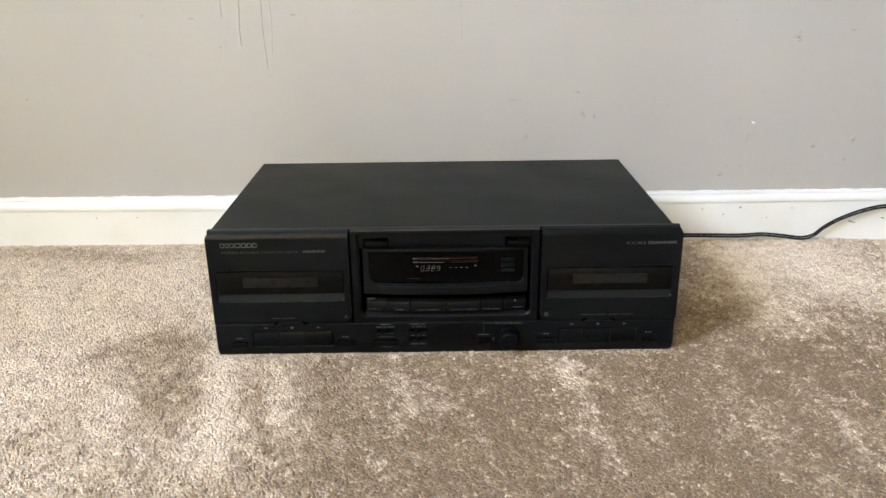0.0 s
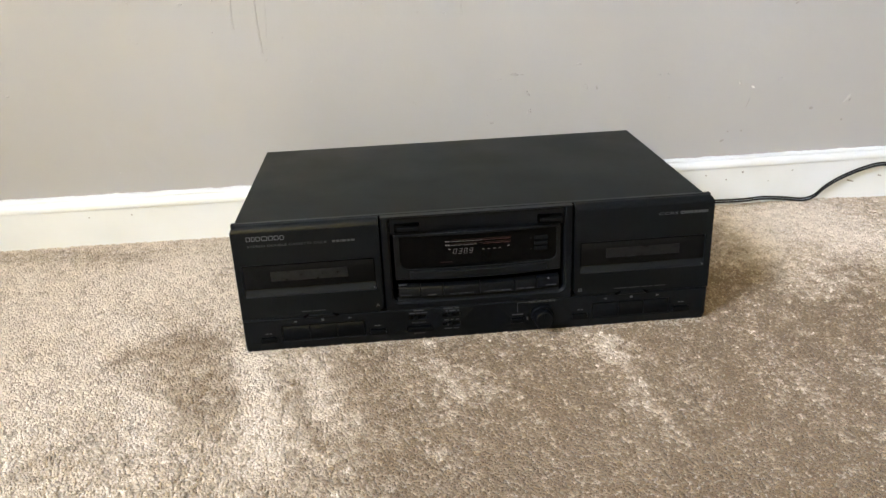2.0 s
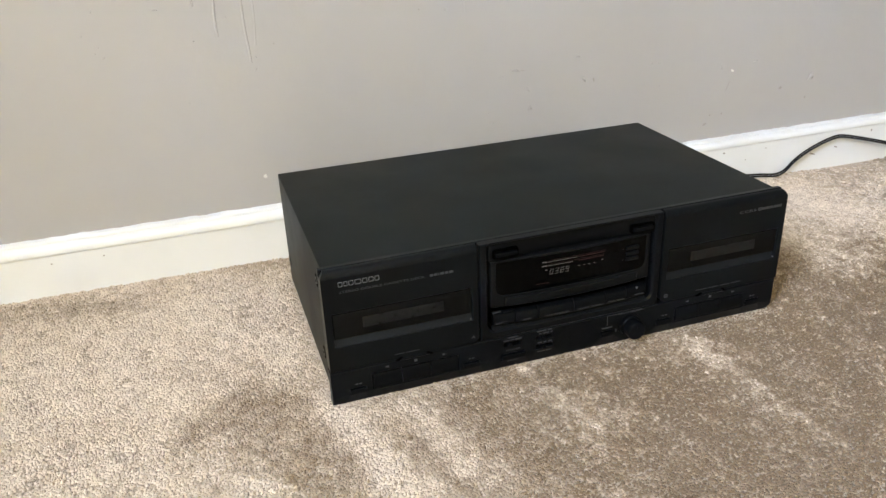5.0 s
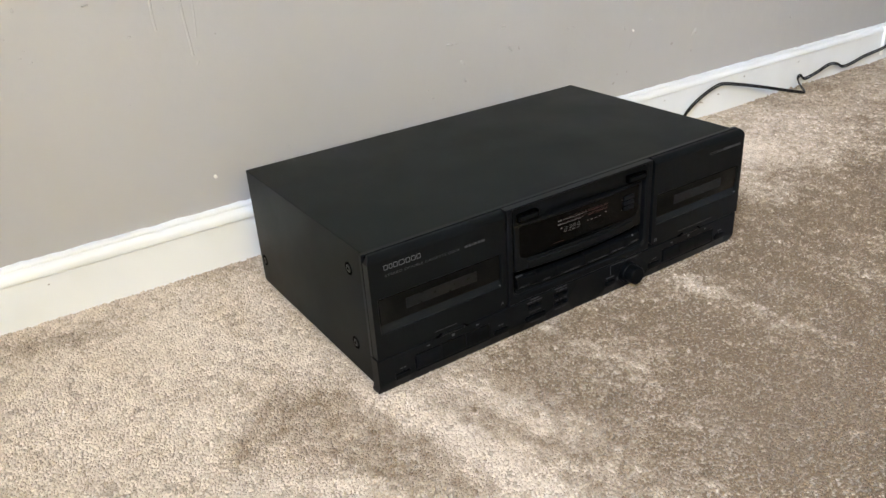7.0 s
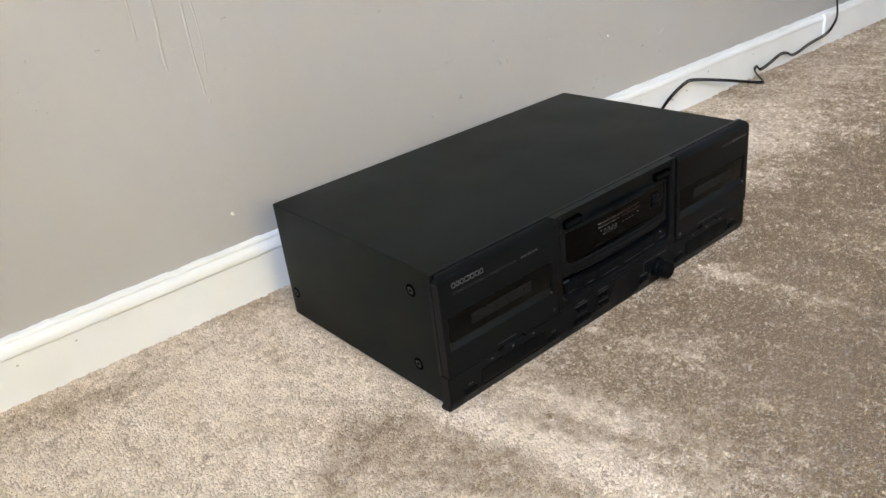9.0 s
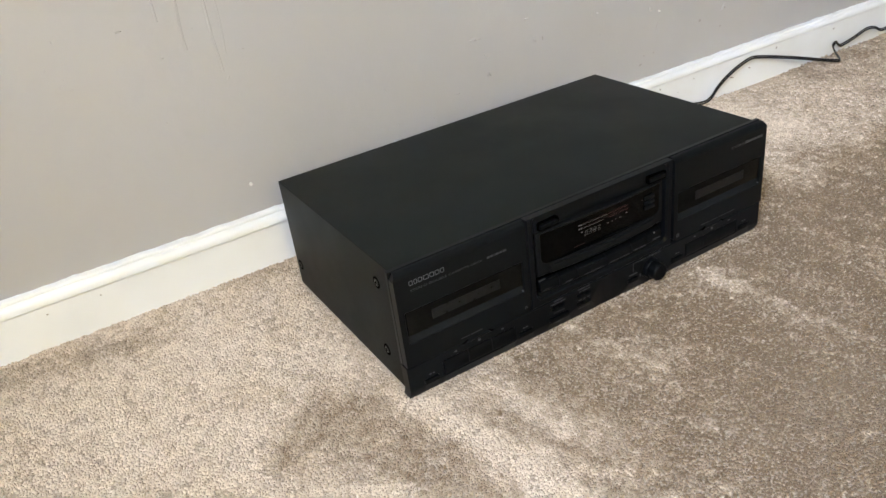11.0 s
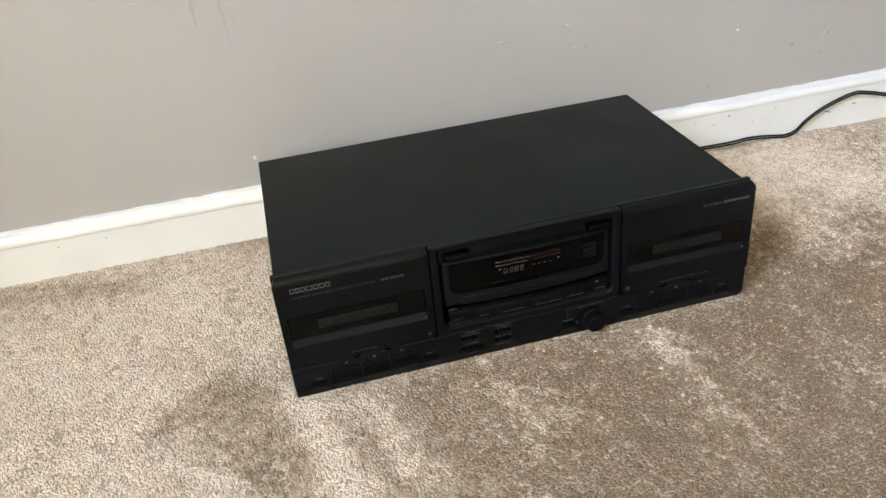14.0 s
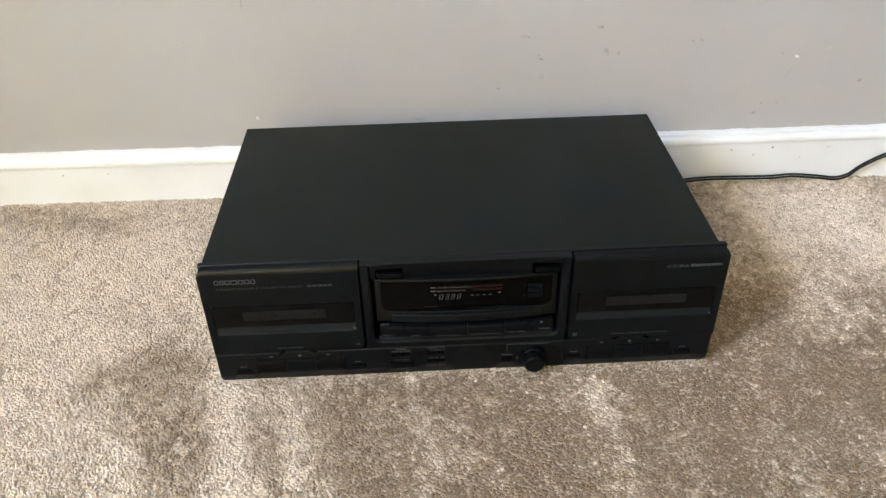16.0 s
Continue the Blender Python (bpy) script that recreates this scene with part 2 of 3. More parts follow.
def prism_floor():
    """The floor slab; it falls a little towards the north wall."""
    bm = bmesh.new()
    y0, y1 = SOUTH - 0.12, NORTH + 0.12
    section = [(y0, -0.06), (y0, -0.0032), (0.86, -0.0032), (0.955, -0.0032 - DIP), (y1, -0.0032 - DIP), (y1, -0.06)]
    return prism(section, WEST - 0.12, EAST + 0.12, bm)


bm = prism_floor()
floor = structure("floor", bm, BACKING, "beige carpeted floor with short twisted pile", "floor", 0)
structure("ceiling", cube(WEST - 0.12, EAST + 0.12, SOUTH - 0.12, NORTH + 0.12, HIGH, HIGH + 0.1), CEILING, "flat white painted ceiling", "ceiling", 0)
wall_north = structure("wall_north", cube(WEST - 0.12, EAST + 0.12, NORTH, NORTH + 0.12, -0.012, HIGH), WALL, "scuffed light grey painted wall with chips and drips", "wall", 0)
structure("wall_east", cube(EAST, EAST + 0.12, SOUTH, NORTH, -0.009, HIGH), WALL, "plain light grey painted wall", "wall", 0)


def window_wall(name, turn, length, opening, paint, words):
    """A wall with a window opening that goes through it; built facing -y, then turned into place."""
    a, b, c, d = opening
    # unseen wall made 0.27 thick so that its reveal trims the west light
    bm = plate(rr(0, -0.009, length, HIGH), [(rr(a, c, b, d), None)], 0.0, 0.27)
    bmesh.ops.transform(bm, matrix=turn, verts=bm.verts)
    structure(name, bm, paint, words, "wall", 0)
    frame_bm = plate(rr(a, c, b, d), [(rr(a + 0.05, c + 0.05, b - 0.05, d - 0.05), None)], 0.20, 0.24)
    bmesh.ops.transform(frame_bm, matrix=turn, verts=frame_bm.verts)
    window = structure("window_1" if name == "wall_west" else "south_lamp_frame", frame_bm, TRIM, "unseen white window frame around the lamp", "window", 0)
    pane_bm = cube(a + 0.05, b - 0.05, 0.218, 0.222, c + 0.05, d - 0.05)
    bmesh.ops.transform(pane_bm, matrix=turn, verts=pane_bm.verts)
    pane = part("pane", pane_bm, PANE, window, smooth=0)
    pane.visible_shadow = False


# west wall looks to +x, south wall to +y
window_wall("wall_west", Matrix.Translation((WEST, NORTH, 0)) @ pose(0, 0, 0, 0, 0, -90) @ Matrix.Diagonal((1, -1, 1, 1)) @ pose(0, 0, 0), NORTH - SOUTH, (1.22, 2.17, 1.16, 2.24), WALL, "unseen light grey painted wall with an opening for the lamp")
window_wall("wall_south", Matrix.Translation((EAST, SOUTH, 0)) @ pose(0, 0, 0, 0, 0, 180), EAST - WEST, (3.475, 4.525, 0.825, 1.975), WALL, "unseen light grey painted wall with an opening for the lamp")

# baseboard: a flat board with a moulded cap, its painted top edge uneven
PROFILE = [(NORTH, -0.020), (0.9605, -0.020), (0.9605, 0.0392), (0.9597, 0.0398), (0.9592, 0.0408), (0.9591, 0.0425), (0.9595, 0.0455), (0.9604, 0.0485),
           (0.9622, 0.0503), (0.9646, 0.0517), (0.9650, 0.0526), (0.9640, 0.0537), (0.9648, 0.0553), (0.9672, 0.0563), (0.9700, 0.0567), (NORTH, 0.0569)]


def baseboard_run(name, x0, x1, lift=0.0):
    bm = bmesh.new()
    n = int((x1 - x0) / 0.004)
    rows = []
    for i in range(n + 1):
        x = x0 + (x1 - x0) * i / n
        wob = 0.0013 * noise.noise(Vector((x * 45, 0, 0))) + 0.0010 * noise.noise(Vector((x * 160, 3, 0)))
        rise = 0.006 * min(1.0, max(0.0, (x + 0.25) / 0.9))
        rows.append([bm.verts.new((x, y + (lift if y < NORTH else 0), z + (rise * min(1.0, (0.0625 - z) / 0.02) if z > 0 else 0) + (wob if z > 0.0562 else 0.25 * wob if z > 0.05 else 0))) for y, z in PROFILE])
    for a, b in zip(rows, rows[1:]):
        bridge(bm, a, b)
    bm.faces.new(rows[0]), bm.faces.new(rows[-1])
    return structure(name, bm, TRIM, "white painted wooden baseboard with a moulded cap", "baseboard", 0.6)


baseboard = baseboard_run("baseboard", WEST, 1.0480)
baseboard_run("baseboard_end", 1.0505, EAST, 0.001)
part("caulk_line", cube(1.0476, 1.0510, 0.9555, 0.9660, 0.004, 0.0565, 0.0006), CAULK, baseboard, "bright white caulked joint")

# ---- the double cassette deck ----
deck = new("cassette_deck")
tagged(deck, "black double cassette deck with a lit display, standing on carpet", "cassette deck")
deck.location = (0.0200, 0.637, -0.001)
deck.rotation_euler = (0, 0, radians(0.7))
HALF, FACE, TOP, BACK = 0.2148, 0.2180, 0.1235, 0.251

# folded steel lid: top, sides and back
bm = cube(-HALF, HALF - 0.0028, 0.012, BACK, 0.0005, TOP, 0.0012, segments=3)
bmesh.ops.delete(bm, geom=[f for f in bm.faces if f.normal.y < -0.5 and f.calc_area() > 0.01], context="FACES")
bmesh.ops.solidify(bm, geom=bm.faces[:], thickness=0.0012)
case = part("case", bm, STEEL, deck, "satin black painted steel case")
part("lid_seam", cube(-HALF - 0.0003, -HALF + 0.001, 0.013, 0.0145, 0.006, TOP - 0.002), DARK, case)
for y, z in ((0.039, 0.100), (0.043, 0.028), (0.240, 0.028)):
    turn = pose(-HALF, y, z, 0, 0, -90)
    # nearly flat disc; its black paints the shade of the dish
    dish = part("screw_dish", lathe([(0.0058, -0.0002), (0.0056, 0.0003), (0.0048, 0.0003), (0.0038, 0.0001), (0.0010, 0.0001)], 24, turn), DARK, case)
    for w, h in ((0.0016, 0.0004), (0.0004, 0.0016)):
        part("cross_slot", cube(-HALF - 0.0010, -HALF - 0.0002, y - w, y + w, z - h, z + h), DARK, case, smooth=0)
    head = part("screw", lathe([(0.0034, 0.0), (0.0034, 0.0003), (0.0028, 0.0007), (0.0015, 0.0008), (0.0013, 0.0002), (0.0002, 0.0001)], 20, turn), SCREW, case, "black cross-head screw")
for x in (-0.180, 0.180):
    for y in (0.035, 0.215):
        foot = part("foot", lathe([(0.016, 0), (0.017, 0.001), (0.017, 0.0075), (0.015, 0.008)], 20, pose(x, y, 0.004, 90)), RUBBER, deck, "black rubber foot")
part("front_lug", cube(-HALF + 0.0005, -HALF + 0.02, 0.006, 0.016, -0.004, 0.006, 0.0006), BODY, deck)

# lower strip of the front with the key bays let in
KEYS_L, KEYS_R = (-0.1835, 0.0082, -0.1065, 0.0238), (0.1080, 0.0082, 0.1830, 0.0238)
SMALL = [(-0.2035, 0.0080, -0.1885, 0.0135), (-0.1025, 0.0085, -0.0870, 0.0140), (0.0885, 0.0085, 0.1040, 0.0145), (0.1865, 0.0090, 0.2020, 0.0150)]
POWER, MODE = (-0.0675, 0.0085, -0.0445, 0.0140), (0.0305, 0.0095, 0.0430, 0.0148)
SLOTS = [(-0.0645, 0.0208, -0.0490, 0.0252), (-0.0340, 0.0210, -0.0175, 0.0252), (-0.0340, 0.0120, -0.0175, 0.0160)]
holes = [(rr(*q, 0.0012, 3), 0.004) for q in (KEYS_L, KEYS_R)] + [(rr(*q, 0.0012, 3), 0.003) for q in SMALL + [POWER, MODE]] + [(rr(*q, 0.0005, 2), 0.006) for q in SLOTS]
strip = part("front_strip", plate(rr(-FACE, -0.004, FACE + 0.0004, 0.0318, (0.001, 0.001, 0.0, 0.0), 2, 0.0045), holes, 0.0014, 0.0125, 0.0009, 0.0004), BODY, deck, "lower black plastic front strip")
for v in strip.data.vertices:
    if v.co.z < 0.0025:
        v.co.y += 0.0045 if v.co.z < -0.0005 else 0.002
strip.location.y = -0.0006
part("knob_ring", plate(rr(0.0485, 0.0050, 0.0715, 0.0280, 0.0114, 8), [(rr(0.0490, 0.0055, 0.0710, 0.0275, 0.0109, 8), 0.0006)], 0.0016, 0.003), BODY, strip)


def key_bay(x0, z0, x1, z1):
    w = (x1 - x0 - 0.0018) / 3
    for i in range(3):
        a = x0 + 0.0009 + i * w
        prof = [(0.0062, z0 + 0.0006), (0.0018, z0 + 0.0006), (0.0008, z0 + 0.0030), (0.0008, z1 - 0.0030), (0.0018, z1 - 0.0008), (0.0062, z1 - 0.0010)]
        part("transport_key", prism(prof, a + 0.00035, a + w - 0.00035), KEY, strip)
    # direction marks over the keys
    c = (x0 + x1) / 2
    for mark, cx in ((-1, c - 0.0255), (0, c), (1, c + 0.0255)):
        bm = bmesh.new()
        z, s = z1 + 0.0042, 0.0011
        if mark:
            vs = [bm.verts.new((cx + mark * dx, 0.0011, z + dz)) for dx, dz in ((-0.0018, -s), (0.0018, 0), (-0.0018, s))]
            bm.faces.new(vs)
        else:
            box(bm, cx - 0.0012, cx + 0.0012, 0.0011, 0.0020, z - s, z + s)
        part("key_mark", bm, PRINT, strip, smooth=0)


key_bay(*KEYS_L)
key_bay(*KEYS_R)
for q in SMALL:
    x0, z0, x1, z1 = q
    part("skip_button", cube(x0 + 0.0005, x1 - 0.0005, 0.0002, 0.006, z0 + 0.0005, z1 - 0.0006, 0.0008), KEY, strip)
    c, z = (x0 + x1) / 2, z1 + 0.0038
    bm = bmesh.new()
    sgn = 1 if q in (SMALL[1], SMALL[3]) else -1
    for k in (-1, 1):
        bm.faces.new([bm.verts.new((c + k * 0.0016 + sgn * dx, 0.0011, z + dz)) for dx, dz in ((-0.0014, -0.0008), (0.0016, 0), (-0.0014, 0.0008))])
    part("key_mark", bm, PRINT, strip, smooth=0)
part("power_button", cube(POWER[0] + 0.0006, POWER[2] - 0.0006, -0.0008, 0.006, POWER[1] + 0.0005, POWER[3] - 0.0005, 0.0009), KEY, strip)
part("mode_button", cube(MODE[0] + 0.0006, MODE[2] - 0.0006, 0.0002, 0.006, MODE[1] + 0.0005, MODE[3] - 0.0005, 0.0008), KEY, strip)
for (x0, z0, x1, z1), at in zip(SLOTS, (0.35, 0.42, 0.42)):
    c = x0 + (x1 - x0) * at
    part("slide_switch", cube(c - 0.0022, c + 0.0022, 0.0005, 0.008, z0 + 0.0005, z1 - 0.0006, 0.0004), KEY, strip)
    part("slot_shade", cube(x0 + 0.0002, x1 - 0.0002, 0.0076, 0.0079, z0 + 0.0002, z1 - 0.0002), DARK, strip, smooth=0)
lettering("POWER", -0.0625, 0.0165, 0.0135, 0.0018, 0.0012, FAINT, strip)
bars([(-0.0615, -0.0510)], 0.0062, 0.0069, 0.0011, FAINT, strip)
bars([(-0.0610, -0.0515)], 0.0296, 0.0306, 0.0011, FAINT, strip)
bars([(-0.0650, -0.0595), (-0.0585, -0.0550), (-0.0540, -0.0480)], 0.0269, 0.0279, 0.0011, FAINT, strip)
bars([(-0.0330, -0.0240), (-0.0225, -0.0185)], 0.0296, 0.0306, 0.0011, FAINT, strip)
bars([(-0.0310, -0.0290), (-0.0275, -0.0215), (-0.0200, -0.0180)], 0.0269, 0.0279, 0.0011, FAINT, strip)
bars([(-0.0325, -0.0285), (-0.0265, -0.0240), (-0.0220, -0.0185)], 0.0178, 0.0187, 0.0011, FAINT, strip)
bars([(-0.0325, -0.0255), (-0.0240, -0.0190)], 0.0088, 0.0096, 0.0011, FAINT, strip)
bars([(0.0315, 0.0420)], 0.0176, 0.0188, 0.0011, FAINT, strip)
bars([(0.0455, 0.0470)], 0.0120, 0.0150, 0.0011, FAINT, strip)
lettering("REC LEVEL/BAL.", 0.0475, 0.0292, 0.0265, 0.0019, 0.0012, PRINT, strip)
bm = bmesh.new()
box(bm, 0.0366, 0.0370, 0.0011, 0.002, 0.0205, 0.0305), box(bm, 0.0366, 0.0460, 0.0011, 0.002, 0.0301, 0.0305)
part("guide_line", bm, FAINT, strip, smooth=0)

# recording level knob with a second ring behind it
KNOB = pose(0.0600, 0.004, 0.0165)
bm = lathe([(0.0104, 0.0), (0.0104, 0.007), (0.0098, 0.0078), (0.0070, 0.0078)], 36, KNOB)
knob = part("level_knob", bm, KEY, deck, "round black recording level knob")
bm = lathe([(0.0090, 0.0070), (0.0091, 0.0155), (0.0086, 0.0166), (0.0076, 0.0172), (0.0004, 0.0170)], 40, KNOB)
for v in bm.verts:
    r = math.hypot(v.co.x - 0.060, v.co.z - 0.0165)
    if r > 0.0085:
        a = math.atan2(v.co.z - 0.0165, v.co.x - 0.060)
        k = 1 - 0.02 * (round(a / (2 * math.pi) * 40) % 2)
        v.co.x, v.co.z = 0.060 + (v.co.x - 0.060) * k, 0.0165 + (v.co.z - 0.0165) * k
cap = part("knob_cap", bm, KEY, knob)
part("pointer", cube(0.0597, 0.0603, -0.0134, -0.0130, 0.0190, 0.0235), KEY, knob, smooth=0)

# front frame between and behind the doors
CAV = (-0.0785, 0.0395, 0.0805, 0.1217)
bm = plate(rr(-FACE + 0.0005, 0.0300, FACE - 0.0005, TOP + 0.0003, 0.001, 3), [(rr(*CAV), None)], 0.0085, 0.0128, 0.0006)
frame_back = part("front_frame", bm, BODY, deck, "black plastic front frame")
# added black sheet, paints the shade in the gaps around the doors
part("gap_shade", plate(rr(-FACE + 0.003, 0.0310, FACE - 0.003, 0.1228), [(rr(*CAV), None)], 0.0079, 0.0084), DARK, frame_back, smooth=0)
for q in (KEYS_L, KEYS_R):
    part("slot_shade", cube(q[0] + 0.0002, q[2] - 0.0002, 0.0055, 0.0058, q[1] + 0.0002, q[3] - 0.0002), DARK, strip, smooth=0)
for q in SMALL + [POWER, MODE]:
    part("slot_shade", cube(q[0] + 0.0002, q[2] - 0.0002, 0.0046, 0.0049, q[1] + 0.0002, q[3] - 0.0002), DARK, strip, smooth=0)
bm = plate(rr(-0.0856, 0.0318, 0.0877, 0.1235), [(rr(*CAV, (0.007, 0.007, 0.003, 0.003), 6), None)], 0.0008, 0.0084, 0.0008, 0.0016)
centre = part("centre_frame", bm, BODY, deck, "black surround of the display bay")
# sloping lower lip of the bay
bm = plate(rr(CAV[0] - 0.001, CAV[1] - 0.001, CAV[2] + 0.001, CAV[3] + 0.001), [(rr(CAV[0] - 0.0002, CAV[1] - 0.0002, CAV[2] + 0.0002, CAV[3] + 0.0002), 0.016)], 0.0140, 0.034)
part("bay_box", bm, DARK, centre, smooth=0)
prof = [(0.0135, 0.0397), (0.0030, 0.0397), (0.0060, 0.0424), (0.0135, 0.0430)]
part("bay_lip", prism(prof, CAV[0] + 0.004, CAV[2] - 0.004), RIM, centre)

# scooped hood over the display
bm = bmesh.new()
rows = []
for i in range(25):
    x = -0.0775 + 0.157 * i / 24
    u = (x - 0.001) / 0.0785
    deep = 0.0035 * max(0.0, 1 - u * u)
    rows.append([bm.verts.new(c) for c in ((x, 0.0140, 0.1062), (x, 0.0032 + deep, 0.1062), (x, 0.0028 + deep, 0.1075), (x, 0.0026 + deep, 0.1130), (x, 0.0026 + deep, 0.1204), (x, 0.0031 + deep, 0.1211), (x, 0.0042 + deep, 0.1214), (x, 0.0140, 0.1215))])
for a, b in zip(rows, rows[1:]):
    bridge(bm, a, b)
bm.faces.new(rows[0]), bm.faces.new(rows[-1])
hood = part("display_hood", bm, BODY, deck)
for x0, x1 in ((-0.0735, -0.0510), (0.0560, 0.0785)):
    notch = part("hinge_notch", plate(rr(x0, 0.1085, x1, 0.1160, 0.0012, 3), [(rr(x0 + 0.0006, 0.1090, x1 - 0.0006, 0.1155, 0.0010, 3), 0.003)], 0.0006, 0.006), DARK, hood)
    part("hinge_tab", cube(x0 + 0.0022, x1 - 0.0005, 0.0004, 0.005, 0.1092, 0.1132, 0.0006), KEY, notch)


def bow(base, depth):
    return lambda x: base - depth * max(0.0, 1 - ((x - 0.001) / 0.08) ** 2)


# bowed display unit
rim_out = rr(-0.0752, 0.0606, 0.0780, 0.1052, (0.001, 0.001, 0.002, 0.002), 4, 0.006)
rim_in = rr(-0.0700, 0.0712, 0.0740, 0.1030, (0.007, 0.007, 0.0016, 0.0016), 5, 0.006)
display = part("display_unit", plate(rim_out, [(rim_in, 0.0012)], bow(0.0045, 0.0042), 0.0200, 0.0008, 0.0005), RIM, deck, "bowed display panel with a dark glossy window")
window_bm = plate(rr(-0.0698, 0.0714, 0.0738, 0.1028, (0.007, 0.007, 0.0016, 0.0016), 5, 0.006), (), bow(0.0053, 0.0042), 0.010)
screen = part("display_window", window_bm, SMOKE, display, "smoked display window with a lit counter")
bar_bm = plate(rr(-0.0620, 0.0612, 0.0650, 0.0692, 0.0004, 2, 0.006), (), bow(0.0038, 0.0060), 0.010, 0.0006)
part("display_bar", bar_bm, RIM, display, "grey bowed bar")


def on_screen(name, spans, mat):
    """Flat lit marks just on the bowed window: (x0, x1, z0, z1, slant)."""
    f = bow(0.00505, 0.0042)
    bm = bmesh.new()
    for x0, x1, z0, z1, s in spans:
        bm.faces.new([bm.verts.new((x, f(x), z)) for x, z in ((x0, z0), (x1, z0), (x1 + s, z1), (x0 + s, z1))])
    return part(name, bm, mat, screen, smooth=0)


def digit(ch, x, z):
    w, h, t, s = 0.0027, 0.0050, 0.00024, 0.0010
    segs = {"0": "abcdef", "3": "abgcd", "8": "abcdefg", "9": "abcdfg"}[ch]
    half = h / 2
    shape = {"a": (x + s, x + w + s, z + h - t, z + h, 0.0), "d": (x, x + w, z, z + t, 0.0), "g": (x + s / 2, x + w + s / 2, z + half - t / 2, z + half + t / 2, 0.0),
             "b": (x + w - t + s / 2, x + w + s / 2, z + half, z + h, s / 2), "c": (x + w - t, x + w, z, z + half, s / 2),
             "f": (x + s / 2, x + t + s / 2, z + half, z + h, s / 2), "e": (x, x + t, z, z + half, s / 2)}
    on_screen("counter_digit", [shape[c] for c in segs], LIT)


for i, ch in enumerate("0389"):
    digit(ch, -0.0218 + i * 0.0049, 0.0843)
for i in range(4):
    on_screen("counter_dash", [(0.0050 + i * 0.0050, 0.0070 + i * 0.0050, 0.0872, 0.0876, 0)], LIT)
on_screen("play_arrow", [(-0.0258, -0.0240, 0.0887, 0.0895, 0)], LIT)
on_screen("play_arrow", [(0.0280, 0.0298, 0.0886, 0.0894, 0)], LIT)
for z in (0.0962, 0.0926):
    on_screen("level_meter", [(-0.0285, -0.0270, z - 0.0001, z + 0.0009, 0), (-0.0262, -0.0247, z - 0.0001, z + 0.0009, 0)], LIT)
    on_screen("level_meter", [(-0.0236 + i * 0.0012, -0.0227 + i * 0.0012, z, z + 0.00035, 0) for i in range(24 if z > 0.094 else 20)], LIT)
    on_screen("level_meter", [(0.0060 + i * 0.0012, 0.0069 + i * 0.0012, z, z + 0.00035, 0) for i in range(21)], LIT_RED)
    on_screen("level_scale", [(-0.0236, 0.0315, z + 0.0013, z + 0.0015, 0)], GHOST)
on_screen("display_caption", [(-0.0340, -0.0225, 0.0766, 0.0769, 0)], GHOST)
for z in (0.0925, 0.0872, 0.0820):
    f = bow(0.0045, 0.0042)(0.059)
    part("display_button", cube(0.0530, 0.0652, f - 0.0012, f + 0.003, z, z + 0.0035, 0.0006), BODY, display)
for z in (0.0938, 0.0832):
    on_screen("button_dot", [(0.0496, 0.0502, z, z + 0.0006, 0)], LIT_DIM)

# bowed row of six function keys
EDGES = [-0.0735, -0.0532, -0.0322, 0.0017, 0.0340, 0.0552, 0.0768]
for i, (a, b) in enumerate(zip(EDGES, EDGES[1:])):
    bm = bmesh.new()
    f = bow(0.0040, 0.0050)
    n = 5
    rows = []
    for k in range(n + 1):
        x = a + 0.0004 + (b - a - 0.0008) * k / n
        y = f(x)
        rows.append([bm.verts.new((x, y + d, z)) for d, z in ((0.006, 0.0436), (0.0008, 0.0436), (0.0, 0.0444), (0.0, 0.0510), (0.0010, 0.0532), (0.0035, 0.0548), (0.006, 0.0550))])
    for p, q in zip(rows, rows[1:]):
        bridge(bm, p, q)
    bm.faces.new(rows[0]), bm.faces.new(rows[-1])
    key = part("function_key", bm, KEY, deck)
    c, y = (a + b) / 2, min(f(a), f(b)) - 0.0006
    if i == 0:
        lettering("INDEX SCAN", a + 0.002, 0.0453, b - a - 0.004, 0.0012, f(c) - 0.0002, PRINT, key)
        part("key_lamp", cube(a + 0.0006, a + 0.0082, f(a) + 0.0022, f(a) + 0.004, 0.0540, 0.0549), FAINT, key, smooth=0)
        part("key_lamp", cube(a + 0.0104, b - 0.0008, f(b) + 0.0022, f(b) + 0.004, 0.0540, 0.0547), RIM, key, smooth=0)
    elif i == 2:
        lettering("HIGH DUBBING", c - 0.0110, 0.0453, 0.022, 0.0012, y, PRINT, key)
    elif i == 3:
        lettering("NORMAL DUBBING", c - 0.0125, 0.0453, 0.025, 0.0012, y, PRINT, key)
    elif i == 1:
        bars([(c - 0.004, c + 0.004)], 0.0453, 0.0461, f(c) - 0.0005, FAINT, key)
    elif i == 4:
        bars([(a + 0.0022, a + 0.0034), (a + 0.0042, a + 0.0092), (a + 0.0106, b - 0.003)], 0.0453, 0.0461, f(b) - 0.0016, FAINT, key)
    else:
        bars([(a + 0.0022, a + 0.0034), (a + 0.0042, b - 0.003)], 0.0456, 0.0464, f(b) - 0.0014, FAINT, key)
        part("key_dot", cube(0.0655, 0.0670, f(b) - 0.0012, f(b) + 0.001, 0.0519, 0.0533), LOGO, key, smooth=0)


